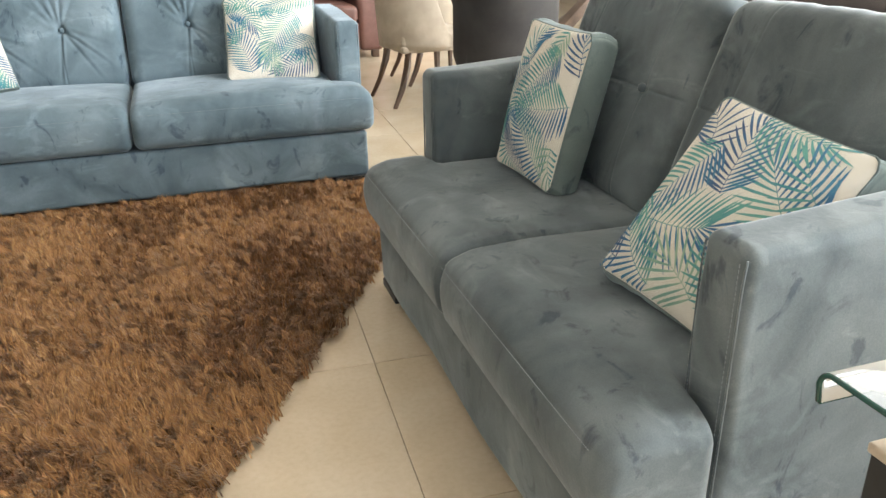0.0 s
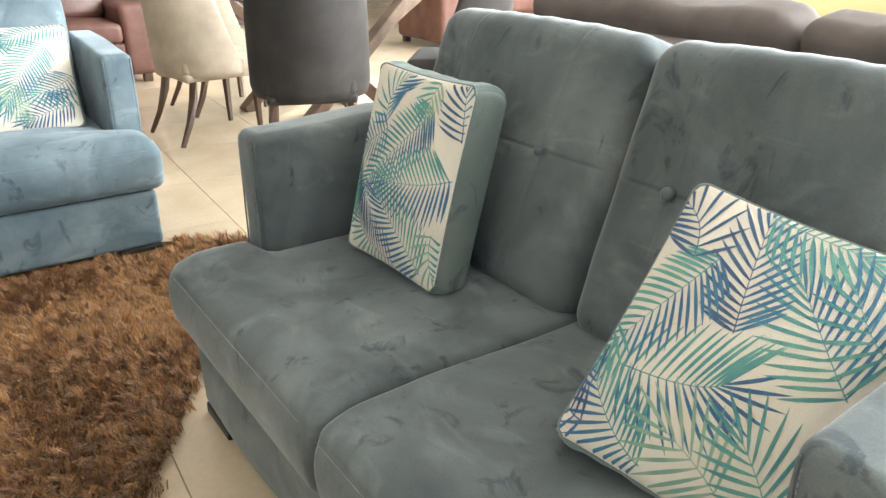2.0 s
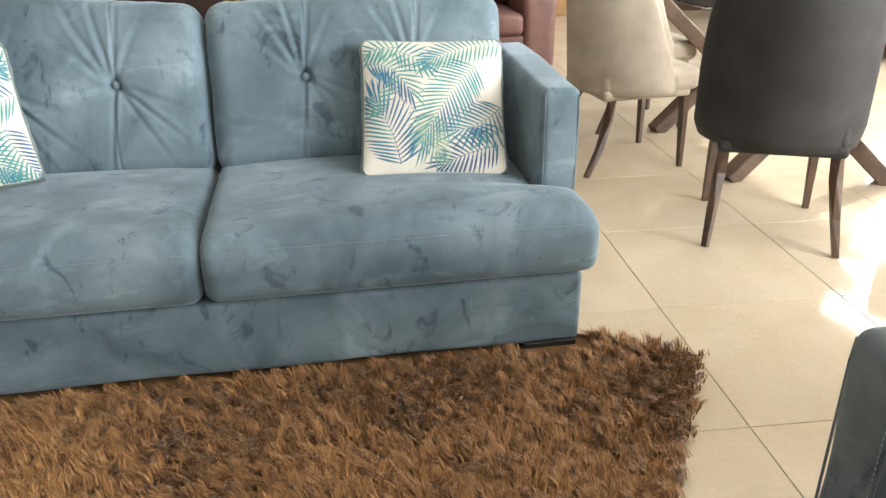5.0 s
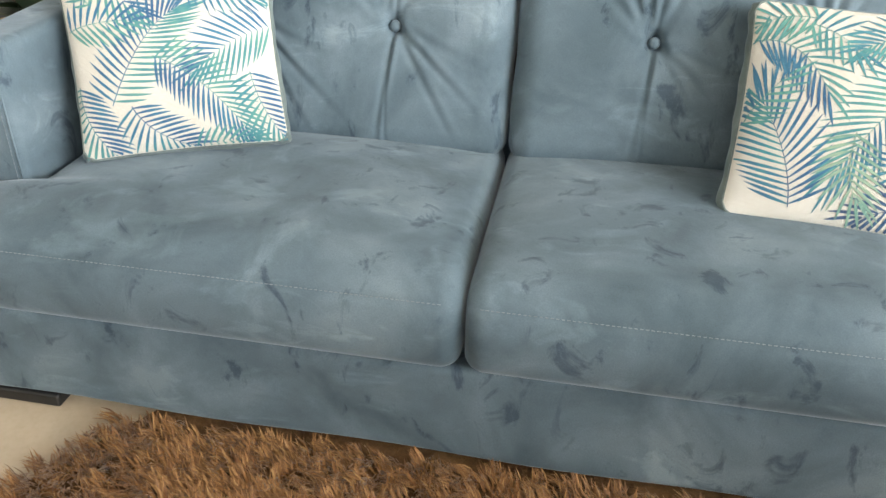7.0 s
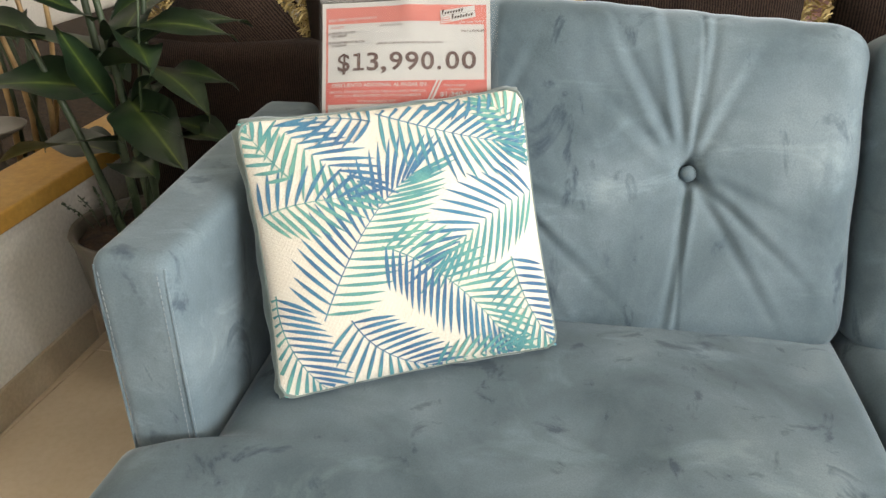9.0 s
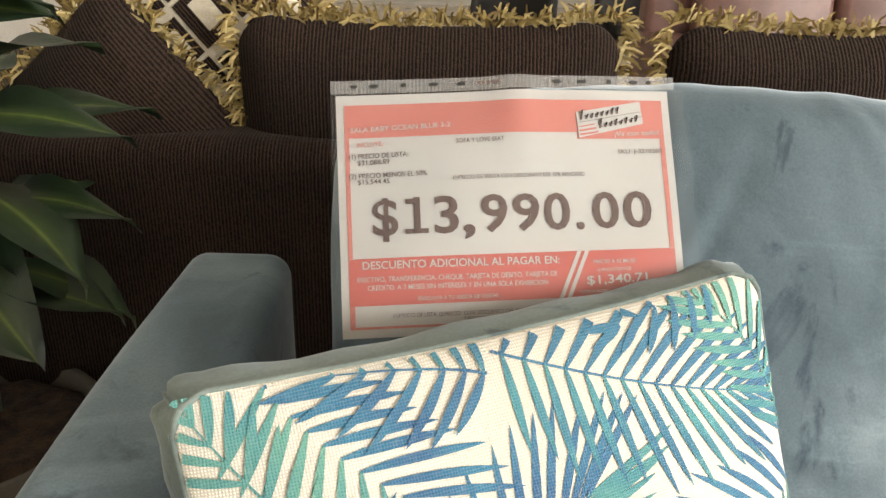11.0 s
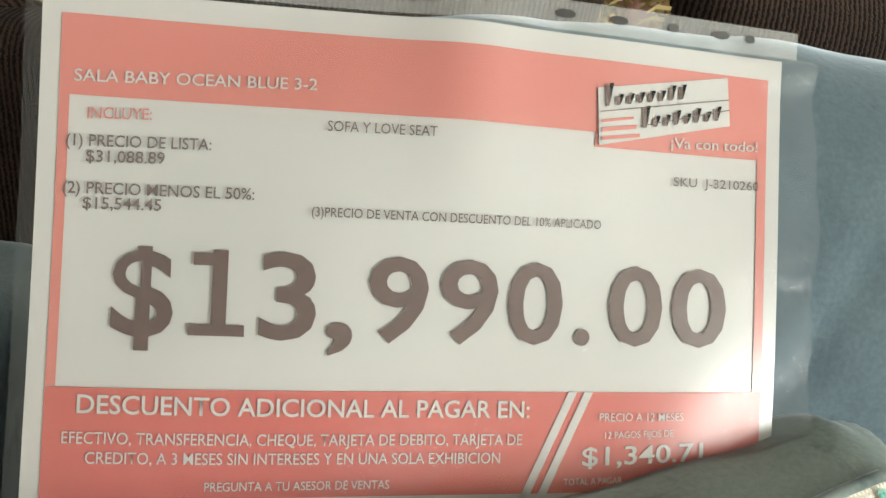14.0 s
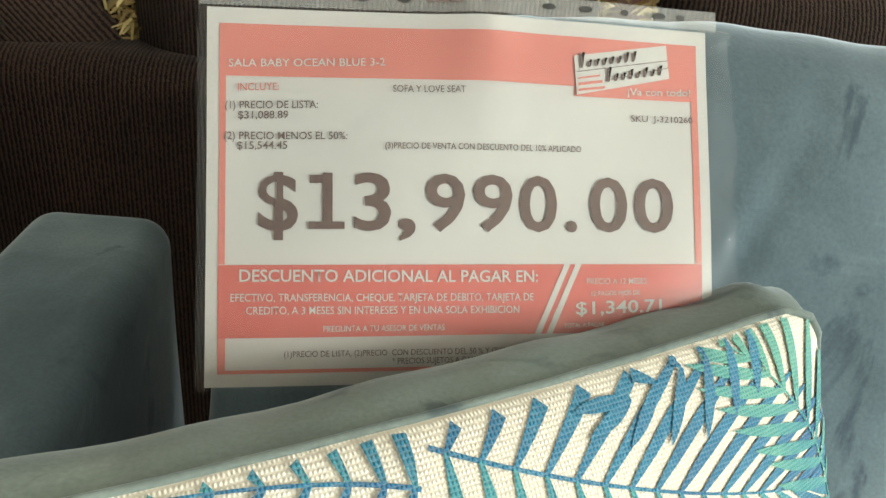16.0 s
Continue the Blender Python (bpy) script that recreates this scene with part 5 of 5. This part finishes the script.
cane_cluster(-2.36, 4.62, 7, 1, "clump of dry tan canes with dark leaves beyond the wall")
cane_cluster(-2.55, 5.35, 8, 2, "tall cane plant with broad dark leaves beyond the wall")
cane_cluster(-2.85, 4.15, 6, 5, "sparse cane plant in the soil bed")
lv, lf = lathe([(0.0, 0.0), (0.05, 0.0), (0.06, 0.02), (0.028, 0.05), (0.024, 0.14), (0.03, 0.17), (0.105, 0.205), (0.11, 0.212), (0.1, 0.212), (0.001, 0.206)], 28)
dish = put_mesh("bird_bath", mesh_of("bird_bath", lv, lf), CERAMIC, None, m=pose(-2.42, 5.02, 0.30))
tagged(dish, "small pale dish on a foot in the planting bed", "dish")


# ---- dining set ----
def dining_chair(name, fabric, m, label):
    """Barrel-backed upholstered chair: local front +y."""
    top = empty(name, m, label, "chair", "dining chairs")

    def seat(v):
        v = v.copy()
        v[:, 0] *= 1 - 0.10 * smooth01((-v[:, 1]) / 0.25)
        v[:, 2] += 0.018 * (v[:, 2] > 0) * (1 - (v[:, 0] / 0.26) ** 2) * (1 - (v[:, 1] / 0.26) ** 2)
        return v

    soft_box("seat", (0.50, 0.50, 0.11), (0, 0.02, 0.445), 0.04, fabric, top, (8, 8, 3), seat)
    na, nz = 34, 14
    vs, fs = [], []
    for side in (0, 1):
        for i in range(na + 1):
            a = radians(-112 + 224 * i / na)
            fall = smooth01(np.array([(abs(math.degrees(a)) - 66) / 46]))[0]
            high = 0.985 - 0.03 * (1 - math.cos(a)) - 0.46 * fall
            for j in range(nz + 1):
                t = j / nz
                z = 0.385 + (high - 0.385) * t
                flare = 0.045 * t * math.cos(a) if math.cos(a) > 0 else 0
                rx, ry = 0.315 - 0.05 * side, 0.29 - 0.05 * side
                edge = 0.02 * (max(0, t - 0.9) / 0.1) ** 2 * (1 if side == 0 else -1)
                x, y = (rx - edge) * math.sin(a), -(ry + flare - edge) * math.cos(a)
                if side == 0 and t < 0.12:
                    x *= 1 - 0.05 * (1 - t / 0.12)
                vs.append((x, y + 0.0, z))
    w = nz + 1
    o = (na + 1) * w
    for i in range(na):
        for j in range(nz):
            fs.append((i * w + j, (i + 1) * w + j, (i + 1) * w + j + 1, i * w + j + 1))
            fs.append((o + i * w + j, o + i * w + j + 1, o + (i + 1) * w + j + 1, o + (i + 1) * w + j))
        for j in (0, nz):
            q = (i * w + j, (i + 1) * w + j, o + (i + 1) * w + j, o + i * w + j)
            fs.append(q[::-1] if j == 0 else q)
    for i in (0, na):
        for j in range(nz):
            q = (i * w + j, i * w + j + 1, o + i * w + j + 1, o + i * w + j)
            fs.append(q if i == na else q[::-1])
    put_mesh("backrest", mesh_of("backrest", vs, fs), fabric, top)
    soft_box("seat_rail", (0.46, 0.46, 0.05), (0, 0.0, 0.385), 0.02, fabric, top, (3, 3, 2))
    for sx in (-1, 1):
        v, f = tube([(sx * 0.20, 0.21, 0.38), (sx * 0.205, 0.215, 0.2), (sx * 0.21, 0.22, 0.0)], [0.026, 0.021, 0.015], 4)
        put_mesh("leg", mesh_of("leg", v, f, False), DARK_WOOD, top)
        v, f = tube([(sx * 0.20, -0.17, 0.40), (sx * 0.208, -0.19, 0.27), (sx * 0.222, -0.235, 0.13), (sx * 0.235, -0.30, 0.0)], [0.028, 0.025, 0.021, 0.016], 4)
        put_mesh("leg", mesh_of("leg", v, f, False), DARK_WOOD, top)
    return top


def facing(dx, dy):
    return math.degrees(math.atan2(-dx, dy))


beige = dining_chair("dining_chair", BEIGE, pose(1.66, 5.40, 0, 0, 0, facing(0.97, 0.1)), "beige fabric barrel chair with curved walnut legs")
copy_thing(beige, pose(1.98, 6.08, 0, 0, 0, facing(0.99, 0.05)))
dark = dining_chair("dining_chair", CHARCOAL, pose(1.91, 4.46, 0, 0, 0, facing(0.40, 0.915)), "charcoal fabric barrel chair with dark wooden legs")
copy_thing(dark, pose(2.84, 4.43, 0, 0, 0, facing(-0.75, 0.66)))
copy_thing(dark, pose(-0.62, 9.3, 0, 0, 0, 150))
copy_thing(dark, pose(0.35, 9.8, 0, 0, 0, 190))
copy_thing(dark, pose(1.55, 9.5, 0, 0, 0, 130))


def dining_table():
    top = empty("dining_table", pose(0, 0, 0), "glass-topped dining table on crossed brown wooden beams", "table")
    for y in (5.02, 5.85):
        dy = 0 if y < 5.5 else 0.85
        beam("beam", (2.03, 4.97 + dy, 0.0), (2.95, 5.15 + dy, 0.765), 0.085, 0.075, TABLE_WOOD, top)
        beam("beam", (2.75, 4.78 + dy, 0.0), (1.98, 5.06 + dy, 0.765), 0.085, 0.075, TABLE_WOOD, top)
    beam("stretcher", (2.43, 5.03, 0.36), (2.43, 5.9, 0.36), 0.06, 0.06, TABLE_WOOD, top)
    beam("stretcher", (2.5, 5.1, 0.44), (3.3, 5.5, 0.755), 0.07, 0.06, TABLE_WOOD, top)
    g = soft_box("tabletop", (1.9, 1.05, 0.014), (2.85, 5.66, 0.775), 0.006, GLASS, top, (4, 4, 2), label="thick clear glass top")
    g.visible_shadow = False


dining_table()
plain_sofa("leather_sofa", 1.9, 0.9, 0.24, 0.62, 0.84, 2, LEATHER, pose(0.93, 7.28, 0), "oxblood leather sofa on the tiles beyond the dining set", "leather sofas")
plain_sofa("leather_sofa", 1.7, 0.9, 0.24, 0.62, 0.84, 2, LEATHER, pose(5.5, 7.2, 0), "oxblood leather sofa near the glazing", "leather sofas")
plain_sofa("taupe_sofa", 2.3, 0.92, 0.2, 0.72, 0.94, 2, TAUPE, pose(2.62, 1.72, 0, 0, 0, 90), "taupe fabric sofa standing behind the loveseat")


def cabinet(x, y, z, w, d, h, material, label):
    top = empty("cabinet", pose(x, y, z), label, "cabinet")
    soft_box("body", (w, d, h), (0, 0, h / 2), 0.008, material, top, (2, 2, 2))
    for sx in (-1, 1):
        door = soft_box("door", (w / 2 - 0.01, 0.02, h - 0.1), (sx * w / 4, -d / 2 - 0.011, h / 2 + 0.02), 0.004, material, top, (2, 2, 2))
        soft_box("handle", (0.012, 0.02, 0.12), (sx * 0.04, -d / 2 - 0.032, h * 0.6), 0.004, BLACK_PLASTIC, door, (2, 2, 2))


OAK = mottled("orange oak veneer", (0.30, 0.15, 0.05), (0.42, 0.23, 0.085), 5, 0.4, fine=50)
cabinet(2.75, 10.6, 0, 1.3, 0.45, 0.85, OAK, "orange oak sideboard against the far side")
cabinet(4.3, 10.6, 0, 1.2, 0.45, 0.9, DARK_WOOD, "dark walnut sideboard against the far side")


# ---- glass side table ----
def side_table():
    top = empty("side_table", pose(0, 0, 0), "small side table with bent clear glass top and black legs", "side table")
    x0, x1, y0, y1, z = 0.785, 1.28, 0.16, 0.69, 0.664
    # glass sheet: level top whose far edge bends down in a short lip
    th = 0.009
    prof = [(y0, z), (y1 - 0.02, z)] + [(y1 - 0.02 + 0.02 * math.sin(radians(a)), z - 0.02 + 0.02 * math.cos(radians(a))) for a in (22, 45, 67, 90)] + [(y1, z - 0.05)]
    inner = [(y0, z - th), (y1 - 0.02, z - th)] + [(y1 - 0.02 + (0.02 - th) * math.sin(radians(a)), z - 0.02 + (0.02 - th) * math.cos(radians(a))) for a in (22, 45, 67, 90)] + [(y1 - th, z - 0.05)]
    vs, fs = [], []
    n = len(prof)
    for x in (x0, x1):
        vs += [(x, y, zz) for y, zz in prof] + [(x, y, zz) for y, zz in inner]
    for k in range(n - 1):
        fs.append((k, k + 1, 2 * n + k + 1, 2 * n + k))
        fs.append((n + k, 3 * n + k, 3 * n + k + 1, n + k + 1))
        fs.append((k, n + k, n + k + 1, k + 1))
        fs.append((2 * n + k, 2 * n + k + 1, 3 * n + k + 1, 3 * n + k))
    fs.append((0, 2 * n, 3 * n, n))
    fs.append((n - 1, 2 * n - 1, 4 * n - 1, 3 * n - 1))
    g = put_mesh("glass_top", mesh_of("glass_top", vs, fs), PANE, top, "bent clear glass sheet")
    g.visible_shadow = False
    tube_part("glass_edge", [(x0 - 0.001, y, zz - th / 2) for y, zz in prof[:-1]] + [(x0 - 0.001, y1 - th / 2, z - 0.05)], 0.0042, GLASS_EDGE, g, 8, "green polished edge")
    tube_part("glass_edge", [(x0, y1 - th / 2, z - 0.052), (x1, y1 - th / 2, z - 0.052)], 0.003, GLASS_EDGE, g, 8)
    for x, y in ((x0 + 0.05, y1 - 0.10), (x1 - 0.06, y1 - 0.10), (x0 + 0.05, y0 + 0.06), (x1 - 0.06, y0 + 0.06)):
        leg = soft_box("leg", (0.05, 0.05, 0.575), (x, y, 0.2875), 0.004, BLACK_PLASTIC, top, (2, 2, 2), label="square black leg")
        soft_box("leg_cap", (0.058, 0.058, 0.016), (x, y, 0.583), 0.004, OAK_PALE, leg, (2, 2, 2), label="pale wooden cap")
        lv2, lf2 = lathe([(0.010, 0.591), (0.010, 0.655), (0.016, 0.656), (0.0005, 0.656)], 12)
        put_mesh("glass_support", mesh_of("glass_support", [(a + x, b + y, c) for a, b, c in lv2], lf2), STEEL, leg)


PANE = sleeve_film("thin clear glass", 0.02, 0.02)
OAK_PALE = mottled("pale oak", (0.42, 0.34, 0.25), (0.52, 0.43, 0.33), 8, 0.5, fine=60)
STEEL = mottled("brushed steel", (0.5, 0.5, 0.5), (0.6, 0.6, 0.6), 10, 0.3, metal=1.0)
side_table()

# ---- floor socket ----
sock = empty("floor_socket", pose(-1.415, 3.395, 0, 0, 0, -22), "dark floor power socket plate with two pale outlets", "socket")
soft_box("plate", (0.16, 0.085, 0.008), (0, 0, 0.004), 0.003, STEEL, sock, (2, 2, 2), label="steel rim")
soft_box("cover", (0.148, 0.073, 0.006), (0, 0, 0.009), 0.002, BLACK_PLASTIC, sock, (2, 2, 2), label="dark plastic cover")
for x in (-0.028, 0.028):
    ov, of = lathe([(0.0215, 0.0118), (0.0215, 0.0145), (0.019, 0.0155), (0.001, 0.0150)], 24)
    o = put_mesh("outlet", mesh_of("outlet", [(a + x, b, c) for a, b, c in ov], of), PAPER, sock, "round pale outlet")
    for sl in (-0.006, 0.006):
        soft_box("slot", (0.003, 0.009, 0.001), (x + sl, 0.002, 0.0162), 0.0004, BLACK_PLASTIC, o, (2, 2, 2))

# ---- tiled floor ----
def tiled_floor():
    base = slab("floor", (ROOM_X[0], ROOM_Y[0], -0.12), (ROOM_X[1], ROOM_Y[1], -0.003), GROUT, "polished beige tile floor with thin dark joints", axis=2)
    base["category"] = "floor"
    pitch, gap, turn = 0.64, 0.0022, radians(-3.0)
    h = (pitch - gap) / 2
    bm = bmesh.new()
    r = bmesh.ops.create_cube(bm, size=1)
    for v in r["verts"]:
        v.co = (v.co.x * 2 * h, v.co.y * 2 * h, v.co.z * 0.009 - 0.0045)
    bmesh.ops.bevel(bm, geom=[e for e in bm.edges if all(v.co.z > -0.001 for v in e.verts)], offset=0.0012, segments=1, affect="EDGES")
    me = bpy.data.meshes.new("tile")
    bm.to_mesh(me)
    bm.free()
    me.materials.append(TILE)
    far_v, far_f = [], []
    c, s = math.cos(turn), math.sin(turn)
    for i in range(-14, 16):
        for j in range(-14, 22):
            lx, ly = (i + 0.5) * pitch, (j + 0.5) * pitch
            x, y = 0.461 + lx * c - ly * s, 1.966 + lx * s + ly * c
            if not (ROOM_X[0] < x < ROOM_X[1] and ROOM_Y[0] < y < ROOM_Y[1]):
                continue
            if -2.4 < x < 4.6 and 0.2 < y < 8.4:
                t = new("tile", me)
                t.parent = base
                t.matrix_basis = Matrix.Translation((x, y, 0)) @ Matrix.Rotation(turn, 4, "Z")
            else:
                o = len(far_v)
                for a, b in ((-h, -h), (h, -h), (h, h), (-h, h)):
                    far_v.append((x + a * c - b * s, y + a * s + b * c, 0.0))
                far_f.append((o, o + 1, o + 2, o + 3))
    tagged(put_mesh("far_tiles", mesh_of("far_tiles", far_v, far_f, False), TILE, base), kind="stuff")


tiled_floor()
